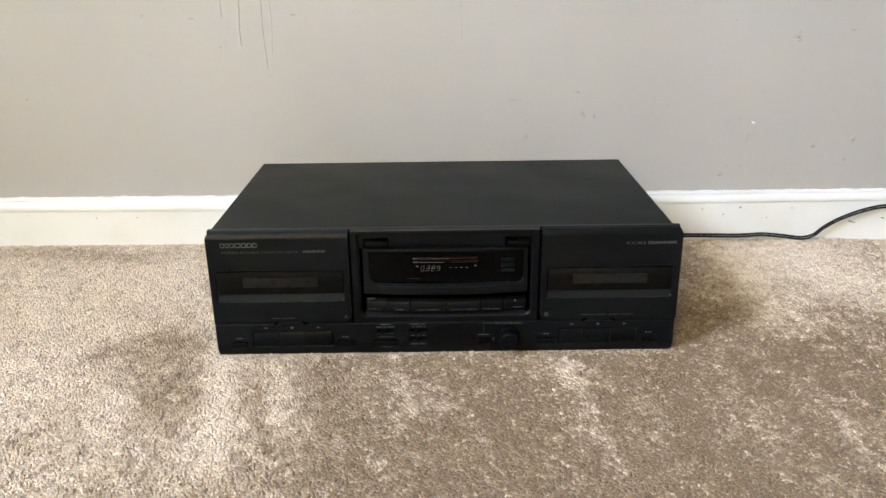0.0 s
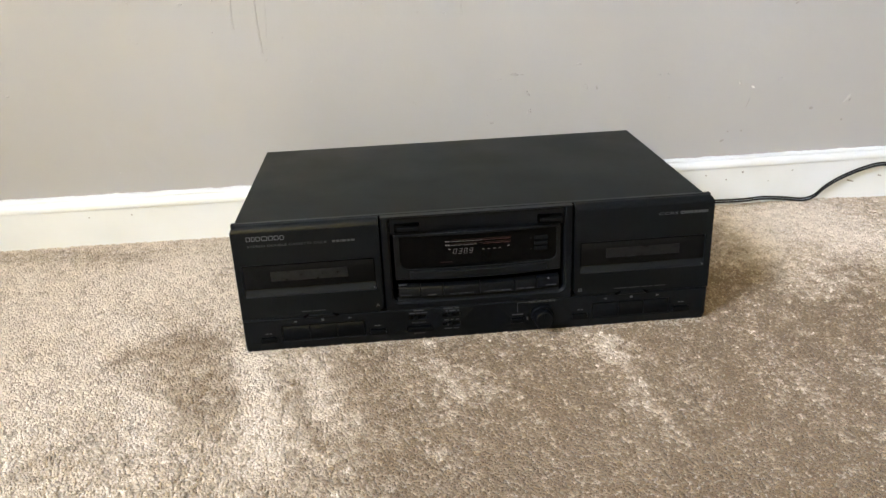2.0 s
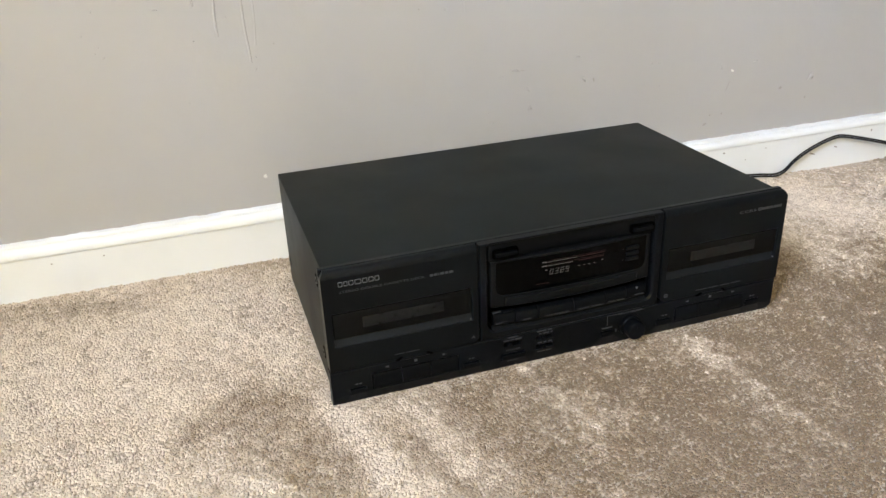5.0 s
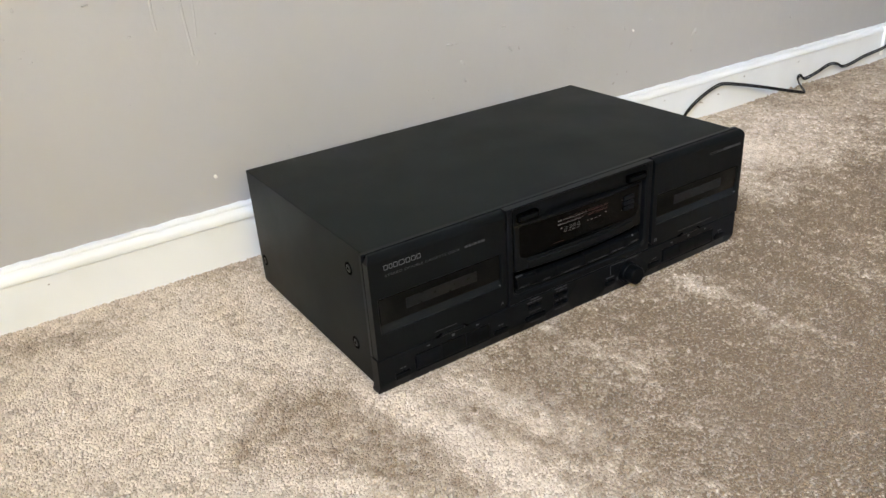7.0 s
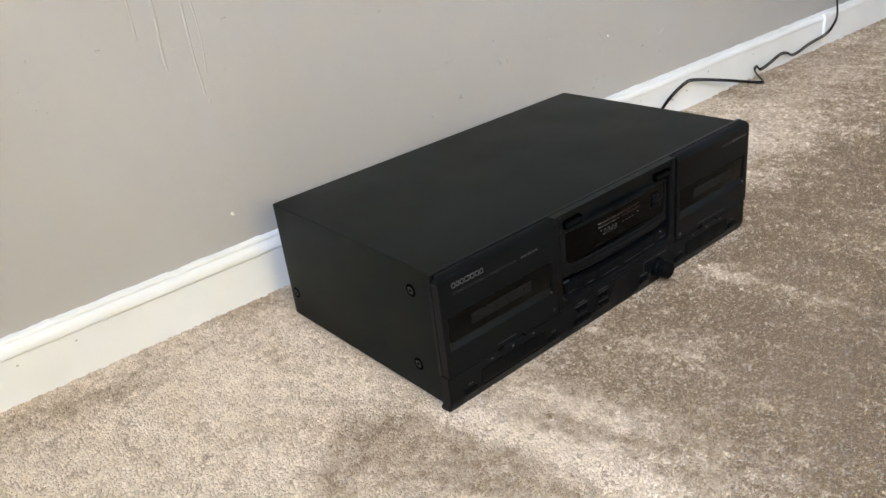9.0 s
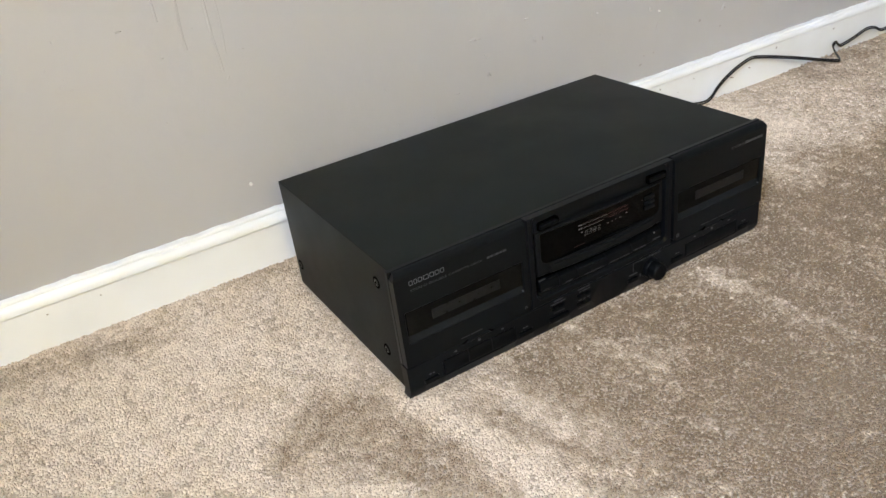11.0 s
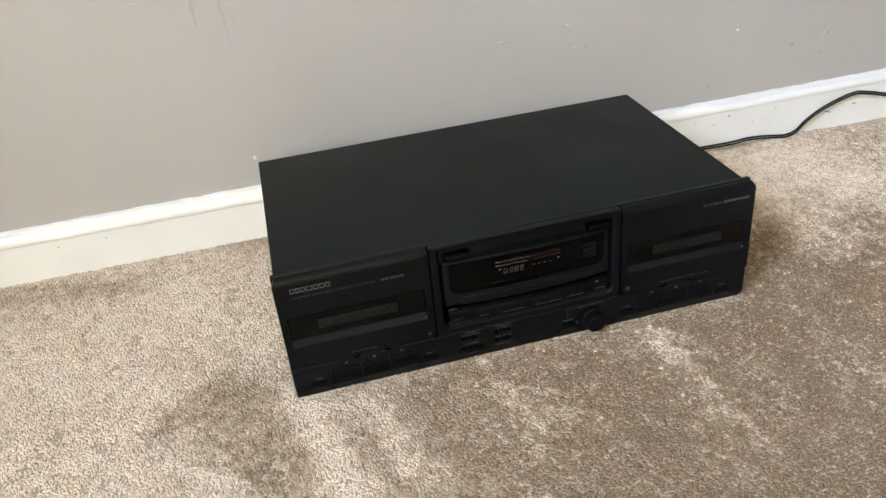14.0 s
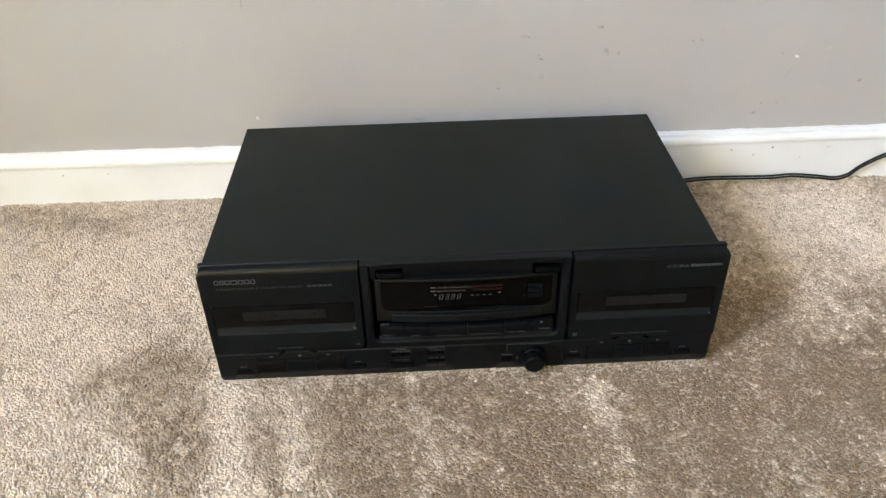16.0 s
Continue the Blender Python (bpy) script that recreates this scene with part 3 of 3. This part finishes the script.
def cassette_door(x0, x1, corner, label):
    """A tape door: body with rounded top, glazed slot with a sloping ledge, print."""
    w0, w1, z0, z1 = x0 + 0.0058, x1 - 0.0055, 0.0555, 0.0866
    low = (0.0, 0.006, 0, 0) if corner == "r" else (0.006, 0.0, 0, 0)
    bm = plate(rr(x0, 0.0335, x1, 0.1180, low, 5), [(rr(w0, z0, w1, z1, 0.0012, 3), 0.0042)], 0.0, 0.0078, 0.0, 0.0004)
    prism([(0.0066, 0.1180), (0.0, 0.1180), (0.0004, 0.1198), (0.0014, 0.1217), (0.0030, 0.1231), (0.0050, 0.1238), (0.0066, 0.1240)], x0, x1, bm)
    # the outer upper corner is rounded off
    for v in bm.verts:
        if v.co.z > 0.117 and (v.co.x < -0.21 or v.co.x > 0.21):
            k = (v.co.z - 0.117) / 0.0072
            v.co.x -= math.copysign(0.0036 * k * k, v.co.x)
    door = part("cassette_door", bm, DOOR, deck, label)
    part("slot_shade", cube(w0 + 0.0002, w1 - 0.0002, 0.0036, 0.0040, z0 + 0.0002, z1 - 0.0002), DARK, door, smooth=0)
    part("ledge", prism([(0.0040, z0 + 0.0003), (0.0004, z0 + 0.0003), (0.0032, z0 + 0.0066), (0.0040, z0 + 0.0070)], w0 + 0.0006, w1 - 0.0006), LEDGE, door)
    part("door_window", cube(w0 + 0.0009, w1 - 0.0009, 0.0010, 0.0046, z0 + 0.0074, z1 - 0.0011, 0.0006), TINTED, door, "glossy smoked tape window")
    c = (w0 + w1) / 2
    bm = plate(rr(c - 0.0345, 0.0698, c + 0.0345, 0.0792, 0.0003, 2, 0.003), (), 0.0008, 0.0016)
    part("tape_slot", bm, REEL, door, "dull grey tape viewing slot", smooth=0)
    part("slot_dot", cube(w1 - 0.0022, w1 - 0.0012, -0.0002, 0.001, z0 + 0.0012, z0 + 0.0024), PRINT, door, smooth=0)
    return door


left = cassette_door(-0.2176, -0.0876, "r", "black cassette door with a smoked window and pale print")
right = cassette_door(0.0896, 0.2184, "l", "black cassette door with a smoked window and feature print")
P = -0.0002
# maker's mark: plain shapes in its colour
x = -0.2040
for w in (0.0036, 0.0030, 0.0038, 0.0052, 0.0040, 0.0040, 0.0036):
    part("logo_shape", plate(rr(x, 0.1100, x + w, 0.1142, 0.0009, 3), [(rr(x + 0.00042, 0.11042, x + w - 0.00042, 0.11378, 0.0007, 3), None)], P, 0.0004), LOGO, left, smooth=0)
    x += w + 0.0010
lettering("STEREO DOUBLE CASSETTE DECK", -0.2036, 0.1042, 0.0703, 0.0021, P, FAINT, left)
bars([(-0.1290, -0.1262), (-0.1254, -0.1226), (-0.1218, -0.1210), (-0.1202, -0.1168), (-0.1160, -0.1132), (-0.1124, -0.1090)], 0.1044, 0.1063, P, FAINT, left)
bars([(-0.1630, -0.1545), (-0.1530, -0.1412)], 0.0380, 0.0385, P, FAINT, left)
lettering("A", -0.0948, 0.0378, 0.0036, 0.0030, P, PRINT, left)
lettering("CCRS", 0.1668, 0.1086, 0.0178, 0.0025, P, PRINT, right)
bm = plate(rr(0.1868, 0.1087, 0.1908, 0.1113, 0.0004, 2), [(rr(0.1873, 0.1092, 0.1886, 0.1108, 0.0003, 2), None), (rr(0.1890, 0.1092, 0.1903, 0.1108, 0.0003, 2), None)], P, 0.0004)
part("logo_shape", bm, PRINT, right, smooth=0)
bars([(0.1912, 0.1990), (0.1996, 0.2030), (0.2036, 0.2126)], 0.1088, 0.1111, P, FAINT, right)
bars([(0.1280, 0.1405), (0.1420, 0.1525), (0.1545, 0.1650), (0.1665, 0.1775)], 0.0380, 0.0385, P, FAINT, right)
bm = plate(rr(0.0940, 0.0376, 0.0976, 0.0408, 0.0003, 2), [(rr(0.0945, 0.0381, 0.0971, 0.0403, 0.0002, 2), None)], P, 0.0004)
part("letter_frame", bm, PRINT, right, smooth=0)
lettering("B", 0.0951, 0.0383, 0.0014, 0.0018, P, PRINT, right)
# finger tab under each door: raised, with sloping ends
for c in (-0.1460, 0.1455):
    outline = [(c - 0.0135, 0.0318), (c + 0.0135, 0.0318), (c + 0.0110, 0.0341), (c - 0.0110, 0.0341)]
    tab = part("finger_tab", plate(outline, (), -0.0006, 0.006, 0.0004), BODY, strip)
    # dark slips on the door face paint the shade at the tab's ends
    for k in (-1, 1):
        notch = [(c + k * 0.0136, 0.0320), (c + k * 0.0160, 0.0320), (c + k * 0.0124, 0.0349), (c + k * 0.0106, 0.0345)]
        part("tab_gap_shade", plate(notch if k > 0 else notch[::-1], (), -0.0003, 0.002), DARK, tab, smooth=0)

# ---- power cord along the baseboard ----
CORD = [(0.200, 0.905, 0.016), (0.240, 0.925, 0.008), (0.300, 0.946, 0.003), (0.340, 0.952, 0.002), (0.408, 0.952, 0.001), (0.438, 0.952, 0.0025), (0.469, 0.951, 0.000), (0.491, 0.950, -0.0025),
        (0.507, 0.951, 0.001), (0.520, 0.952, 0.0115), (0.539, 0.953, 0.0225), (0.565, 0.954, 0.0325), (0.590, 0.954, 0.0388), (0.606, 0.953, 0.0382), (0.643, 0.948, 0.0300), (0.690, 0.939, 0.0180), (0.735, 0.925, 0.006), (0.755, 0.917, 0.0015),
        (0.766, 0.920, 0.001), (0.779, 0.937, 0.004), (0.790, 0.951, 0.0110), (0.799, 0.952, 0.0150), (0.808, 0.950, 0.008), (0.842, 0.952, 0.011), (0.877, 0.952, 0.019), (0.901, 0.952, 0.016),
        (0.916, 0.950, 0.009), (0.943, 0.951, 0.009), (0.984, 0.952, 0.015), (1.027, 0.952, 0.018), (1.053, 0.952, 0.022), (1.074, 0.952, 0.033), (1.087, 0.953, 0.047), (1.087, 0.956, 0.075), (1.082, 0.966, 0.140)]
path = smooth_path(CORD, 8)
bm = tube([p + Vector((0, 0.0006, 0.0012)) for p in path], 0.0013)
tube([p - Vector((0, 0.0008, 0.0014)) for p in path], 0.0013, bm=bm)
cord = new("power_cord", finish(bm, "power_cord", CABLE, 1.2))
tagged(cord, "thin black twin-core power cord lying along the baseboard", "cable")

# ---- wear on the wall and baseboard ----
rng = random.Random(4)


def fleck(cx, cz, w, h, turn, raise_y, y=NORTH):
    """A small ragged blister or chip, a little proud of the paint."""
    bm = bmesh.new()
    n = 11
    ca, sa = math.cos(radians(turn)), math.sin(radians(turn))
    rim, top = [], []
    for i in range(n):
        a = 2 * math.pi * i / n
        r = rng.uniform(0.65, 1.15)
        u, v = 0.5 * w * r * math.cos(a), 0.5 * h * r * math.sin(a)
        rim.append(bm.verts.new((cx + u * ca - v * sa, y, cz + u * sa + v * ca)))
        top.append(bm.verts.new((cx + 0.6 * (u * ca - v * sa), y - raise_y * rng.uniform(0.7, 1.3), cz + 0.6 * (u * sa + v * ca))))
    bridge(bm, rim, top)
    bm.faces.new(top)
    return bm


CHIPS = [(0.417, 0.148, 0.007, 0.003, -20), (0.4514, 0.1565, 0.008, 0.0025, 20), (0.4585, 0.259, 0.009, 0.005, 35), (0.1966, 0.162, 0.0025, 0.007, 5), (0.1238, 0.132, 0.003, 0.007, -8), (0.5444, 0.126, 0.003, 0.013, -35),
         (-0.2047, 0.092, 0.005, 0.0045, 0), (-0.0157, 0.086, 0.016, 0.004, 5), (0.1875, 0.189, 0.006, 0.002, 0), (0.1218, 0.158, 0.003, 0.003, 0), (0.0763, 0.120, 0.007, 0.0015, 0), (0.2937, 0.170, 0.003, 0.002, 0), (0.872, 0.098, 0.004, 0.002, 10), (0.779, 0.112, 0.004, 0.0025, 0)]
for cx, cz, w, h, a in CHIPS:
    part("paint_chip", fleck(cx, cz, w, h, a, 0.0011), CHIP if cx < 0.45 and cz < 0.157 and (cx > 0.40 or cx < -0.1) else WALL, wall_north, smooth=0)
SCUFFS = [(0.3816, 0.079, 0.007, 0.0035, 25), (0.4069, 0.091, 0.003, 0.003, 0), (0.3887, 0.091, 0.003, 0.003, 0), (0.2118, 0.158, 0.003, 0.007, 5), (0.4979, 0.116, 0.007, 0.004, 10), (0.5262, 0.262, 0.009, 0.0015, 0), (0.3806, 0.275, 0.004, 0.0015, 0),
          (0.412, 0.128, 0.0012, 0.016, -22), (0.3068, 0.140, 0.003, 0.0015, 0), (0.4615, 0.250, 0.006, 0.003, 30), (0.5414, 0.098, 0.003, 0.004, 0), (-0.1764, 0.24, 0.002, 0.002, 0), (0.9407, 0.135, 0.008, 0.004, 30), (-0.0116, 0.262, 0.002, 0.002, 0), (0.1158, 0.180, 0.006, 0.001, 0)]
for cx, cz, w, h, a in SCUFFS:
    part("scuff_shade_mark", fleck(cx, cz, 0.95 * w, 0.95 * h, a, 0.0002), SCUFF_SHADE, wall_north, smooth=0)
# shallow knocks: a raised edge, with the hollow's shade painted as a grey fleck
KNOCKS = [(-0.292, 0.284, 0.008, 0.0025, 8), (-0.352, 0.288, 0.002, 0.004, 0), (-0.259, 0.250, 0.003, 0.002, 0), (0.4565, 0.256, 0.010, 0.006, 40), (0.1238, 0.1545, 0.005, 0.0025, 0), (0.1259, 0.134, 0.003, 0.006, -10), (0.1885, 0.1895, 0.006, 0.002, 5), (0.1987, 0.161, 0.0025, 0.007, 8), (0.5475, 0.128, 0.003, 0.011, -35), (0.1056, 0.181, 0.011, 0.003, -5), (-0.1663, 0.288, 0.008, 0.002, 0), (0.3038, 0.171, 0.003, 0.0025, 0), (0.3988, 0.155, 0.002, 0.006, 0), (-0.515, 0.187, 0.006, 0.003, 0), (0.0207, 0.259, 0.004, 0.003, 0)]
for cx, cz, w, h, a in KNOCKS:
    part("paint_chip", fleck(cx, cz, w, h, a, 0.0012), WALL, wall_north, smooth=0)
    if cx > 0.1:
        part("scuff_shade_mark", fleck(cx + 0.3 * w, cz - 0.35 * h, 0.55 * w, 0.45 * h, a, 0.0016), SCUFF_SHADE, wall_north, smooth=0)
# small nubs and dents left by the roller
for i in range(46):
    cx, cz = rng.uniform(-0.62, 0.12), rng.uniform(0.075, 0.40)
    part("paint_chip", fleck(cx, cz, rng.uniform(0.0015, 0.005), rng.uniform(0.001, 0.0025), rng.uniform(-60, 60), 0.00035), WALL, wall_north, smooth=0)
# dried drips of paint
for cx, z0, z1, w in ((-0.2530, 0.285, 0.40, 0.0022), (-0.2320, 0.252, 0.40, 0.0024), (-0.2045, 0.222, 0.40, 0.0022), (-0.1945, 0.240, 0.33, 0.0018), (0.0430, 0.255, 0.35, 0.0018)):
    line = [Vector((cx + 0.004 * noise.noise(Vector((0, cx * 90, z0 + (z1 - z0) * i / 14 * 16))), NORTH + 0.0010, z0 + (z1 - z0) * i / 14)) for i in range(15)]
    part("paint_drip", tube(line, w * 0.75, 10), WALL, wall_north, smooth=1.0)
for cx, cz, w, h in ((-0.446, 0.0302, 0.0028, 0.0024), (-0.392, 0.0306, 0.0028, 0.0024), (0.410, 0.0352, 0.005, 0.004), (0.446, 0.021, 0.003, 0.002), (0.56, 0.014, 0.014, 0.003), (0.60, 0.019, 0.008, 0.003), (0.66, 0.036, 0.005, 0.005), (0.388, 0.026, 0.003, 0.003), (0.478, 0.034, 0.004, 0.002), (0.80, 0.034, 0.006, 0.003), (0.36, 0.0335, 0.004, 0.002)):
    part("scuff_shade_mark", fleck(cx, cz + (0.002 if cx > 0 else 0), 0.8 * w, 0.8 * h, rng.uniform(-30, 30), 0.0002, 0.9604), SCUFF_SHADE, baseboard, smooth=0)
part("scuff_shade_mark", fleck(0.348, 0.0472, 0.009, 0.0018, 8, 0.0004, 0.9598), SCUFF_SHADE, baseboard, smooth=0)

# ---- carpet pile ----


def value_noise(x, y, cell, seed):
    """Smooth random field over the floor, -1 to 1."""
    g = np.random.default_rng(seed).uniform(-1, 1, (256, 256))
    u, v = x / cell + 60.3, y / cell + 60.7
    i, j = np.floor(u).astype(int), np.floor(v).astype(int)
    fu, fv = u - i, v - j
    fu, fv = fu * fu * (3 - 2 * fu), fv * fv * (3 - 2 * fv)
    i, j = i % 255, j % 255
    return (g[i, j] * (1 - fu) + g[i + 1, j] * fu) * (1 - fv) + (g[i, j + 1] * (1 - fu) + g[i + 1, j + 1] * fu) * fv


# strokes in the pile: from, to, half width, nap (+ is paler and lies away from the room's middle)
STROKES = [(-0.199, 0.640, -0.158, 0.47, 0.017, 1.3), (-0.272, 0.562, -0.262, 0.51, 0.020, 0.7), (-0.315, 0.49, -0.37, 0.46, 0.020, -0.6),
           (-0.141, 0.622, -0.116, 0.53, 0.012, 0.9), (-0.109, 0.517, -0.091, 0.455, 0.012, 0.6), (-0.028, 0.632, -0.003, 0.535, 0.008, 0.85), (0.140, 0.615, 0.158, 0.455, 0.008, 0.75), (0.125, 0.64, 0.142, 0.58, 0.012, 0.5),
           (0.288, 0.545, 0.272, 0.44, 0.014, 0.5), (0.350, 0.54, 0.345, 0.46, 0.014, 0.5), (-0.08, 0.60, -0.03, 0.45, 0.020, -0.45), (0.06, 0.60, 0.09, 0.45, 0.025, -0.4), (0.22, 0.60, 0.23, 0.47, 0.025, -0.45), (-0.26, 0.74, -0.30, 0.85, 0.03, 0.6), (-0.222, 0.90, -0.222, 0.70, 0.026, 0.6),
           # the last one darkens the floor nearest the view
           (-0.62, 0.935, -0.385, 0.905, 0.034, -1.2), (-0.335, 0.74, -0.295, 0.725, 0.016, -0.5), (0.45, 0.90, 0.52, 0.74, 0.050, 0.7), (0.38, 0.90, 0.40, 0.70, 0.035, 0.7), (-0.12, 0.335, 0.24, 0.365, 0.060, -1.1)]


# edges of the footprint pressed into the pile, its inside to the right of each: from, to, softness
FOOTPRINT = [(-0.336, 0.634, -0.278, 0.690, 0.0018), (-0.278, 0.690, -0.235, 0.688, 0.010), (-0.233, 0.690, -0.184, 0.520, 0.006), (-0.212, 0.515, -0.334, 0.630, 0.006)]


def streaked(x, y, cell, seed, stretch=2.6):
    """Noise drawn out along the way the pile was brushed."""
    return value_noise(0.97 * x + 0.24 * y, (0.97 * y - 0.24 * x) / stretch, cell, seed)


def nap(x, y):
    # sets lean and painted tone: pale to the left, darker to the right
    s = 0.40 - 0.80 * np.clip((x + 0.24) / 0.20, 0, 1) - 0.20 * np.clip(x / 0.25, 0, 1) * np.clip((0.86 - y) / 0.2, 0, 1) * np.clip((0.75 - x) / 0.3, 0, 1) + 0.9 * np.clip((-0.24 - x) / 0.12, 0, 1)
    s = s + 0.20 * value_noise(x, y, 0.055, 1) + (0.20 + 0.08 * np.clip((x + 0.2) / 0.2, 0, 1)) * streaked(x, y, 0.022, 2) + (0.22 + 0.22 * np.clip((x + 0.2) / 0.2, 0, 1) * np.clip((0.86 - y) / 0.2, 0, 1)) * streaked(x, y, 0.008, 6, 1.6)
    # paler far right; tone held down beside the deck to deepen its cast shadow
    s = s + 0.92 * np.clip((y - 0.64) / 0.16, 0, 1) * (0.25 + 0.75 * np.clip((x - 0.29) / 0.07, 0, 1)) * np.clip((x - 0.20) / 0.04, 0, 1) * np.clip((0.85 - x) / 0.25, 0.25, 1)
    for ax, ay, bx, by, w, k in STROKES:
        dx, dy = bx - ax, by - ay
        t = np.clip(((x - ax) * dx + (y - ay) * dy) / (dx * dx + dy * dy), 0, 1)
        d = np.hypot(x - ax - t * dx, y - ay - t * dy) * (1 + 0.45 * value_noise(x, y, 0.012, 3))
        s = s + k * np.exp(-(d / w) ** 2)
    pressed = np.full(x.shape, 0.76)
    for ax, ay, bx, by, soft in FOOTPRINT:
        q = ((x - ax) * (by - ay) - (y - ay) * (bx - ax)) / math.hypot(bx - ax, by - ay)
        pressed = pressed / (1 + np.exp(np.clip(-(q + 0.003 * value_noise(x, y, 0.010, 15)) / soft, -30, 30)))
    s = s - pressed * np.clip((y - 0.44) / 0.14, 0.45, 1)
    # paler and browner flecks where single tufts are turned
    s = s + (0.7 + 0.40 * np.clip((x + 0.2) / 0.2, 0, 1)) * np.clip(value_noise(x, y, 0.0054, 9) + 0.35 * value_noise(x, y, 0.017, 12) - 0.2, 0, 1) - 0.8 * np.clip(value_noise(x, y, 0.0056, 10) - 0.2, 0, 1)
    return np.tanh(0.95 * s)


def pile(name, x0, x1, y0, y1, pitch, size, seed):
    """Twisted yarn ends standing close together, leaning with the nap; one object."""
    r = np.random.default_rng(seed)
    gx, gy = np.meshgrid(np.arange(x0, x1, pitch), np.arange(y0, y1, pitch * 0.9))
    gx = gx + (np.arange(gx.shape[0]) % 2)[:, None] * pitch / 2
    x, y = (gx + r.normal(0, 0.26 * pitch, gx.shape)).ravel(), (gy + r.normal(0, 0.26 * pitch, gx.shape)).ravel()
    keep = ~((np.abs(x - 0.020) < 0.216) & (y > 0.6440) & (y < 0.886)) & (y < 0.9595)
    x, y = x[keep], y[keep]
    n = len(x)
    s = nap(x, y)
    # 0 on the pale brushed side, 1 where the pile lies over towards the room
    over = np.clip((x + 0.18) / 0.22, 0, 1) * np.clip((0.86 - y) / 0.2, 0.2, 1)
    lean = 0.0026 * s + r.normal(0, 0.0008, n)
    lx, ly = 0.30 * lean + r.normal(0, 0.0008, n) - 0.0064 * over, 0.95 * lean + r.normal(0, 0.0008, n)
    high = 0.0088 - 0.0006 * np.abs(s) + r.normal(0, 0.0003, n)
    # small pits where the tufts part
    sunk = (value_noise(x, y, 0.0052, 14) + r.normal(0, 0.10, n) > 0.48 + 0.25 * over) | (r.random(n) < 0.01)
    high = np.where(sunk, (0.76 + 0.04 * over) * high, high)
    by_deck = np.maximum(np.abs(x - 0.020) - 0.218, np.abs(y - 0.762) - 0.125)
    high = high - 0.0016 * np.exp(-(np.maximum(by_deck, 0) / 0.007) ** 2)
    low_spot = np.exp(-((x - 0.63) / 0.07) ** 2 - ((y - 0.965) / 0.035) ** 2)
    high = high * (1 - 0.6 * low_spot)
    dip = DIP * np.clip((y - 0.86) / 0.095, 0, 1) * (1 - 0.35 * np.clip((x - 0.3) / 0.3, 0, 1))
    turn = r.uniform(0, 2 * np.pi, n)
    fat = size * r.uniform(0.75, 1.3, n)
    squeeze = r.uniform(0.6, 1.0, n)
    sides = 3
    levels = ((0.45, 1.0, 0.35), (0.90, 0.80, 0.9), (1.0, 0.0, 1.0))
    per = 2 * sides + 1
    co = np.empty((n, per, 3), np.float32)
    for k, (h, w, f) in enumerate(levels):
        for q in range(sides if w else 1):
            a = 2 * np.pi * q / sides + 0.9 * h
            u, v = fat * w * np.cos(a), fat * w * squeeze * np.sin(a)
            u, v = u * np.cos(turn) - v * np.sin(turn), u * np.sin(turn) + v * np.cos(turn)
            co[:, k * sides + q, 0] = x + f * lx + u
            co[:, k * sides + q, 1] = y + f * ly + v
            tilt = (u * lx + v * ly) / high
            co[:, k * sides + q, 2] = -0.0095 - dip + high * h - (0.5 * tilt if h > 0.5 else 0)
    loops, starts = [], []
    for k in range(2):
        for q in range(sides):
            p = (q + 1) % sides
            starts.append(len(loops))
            if k < 1:
                loops += [k * sides + q, k * sides + p, (k + 1) * sides + p, (k + 1) * sides + q]
            else:
                loops += [sides + q, sides + p, 2 * sides]
    faces = np.array(loops)[None] + (np.arange(n) * per)[:, None]
    starts = np.array(starts)[None] + (np.arange(n) * len(loops))[:, None]
    me = bpy.data.meshes.new(name)
    me.vertices.add(n * per)
    me.vertices.foreach_set("co", co.ravel())
    me.loops.add(faces.size)
    me.loops.foreach_set("vertex_index", faces.ravel().astype(np.int32))
    me.polygons.add(starts.size)
    me.polygons.foreach_set("loop_start", starts.ravel().astype(np.int32))
    # a tuft's own tone: painted nap shade, random spread, darkened pits, duller cut ends
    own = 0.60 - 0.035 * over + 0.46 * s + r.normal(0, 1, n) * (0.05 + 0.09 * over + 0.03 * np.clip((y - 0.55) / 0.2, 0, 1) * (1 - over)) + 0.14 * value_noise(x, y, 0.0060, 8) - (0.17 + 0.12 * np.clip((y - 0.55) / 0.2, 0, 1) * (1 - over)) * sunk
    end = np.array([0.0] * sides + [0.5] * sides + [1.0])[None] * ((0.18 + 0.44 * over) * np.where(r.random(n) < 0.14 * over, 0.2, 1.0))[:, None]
    me.attributes.new("nap_shade", "FLOAT", "POINT").data.foreach_set("value", np.clip(own[:, None] - end, 0, 1).astype(np.float32).ravel())
    me.update(calc_edges=True)
    me.shade_smooth()
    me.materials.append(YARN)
    return tagged(new(name, me), "short beige twisted carpet pile with brushed light and dark nap", "carpet", kind="stuff")


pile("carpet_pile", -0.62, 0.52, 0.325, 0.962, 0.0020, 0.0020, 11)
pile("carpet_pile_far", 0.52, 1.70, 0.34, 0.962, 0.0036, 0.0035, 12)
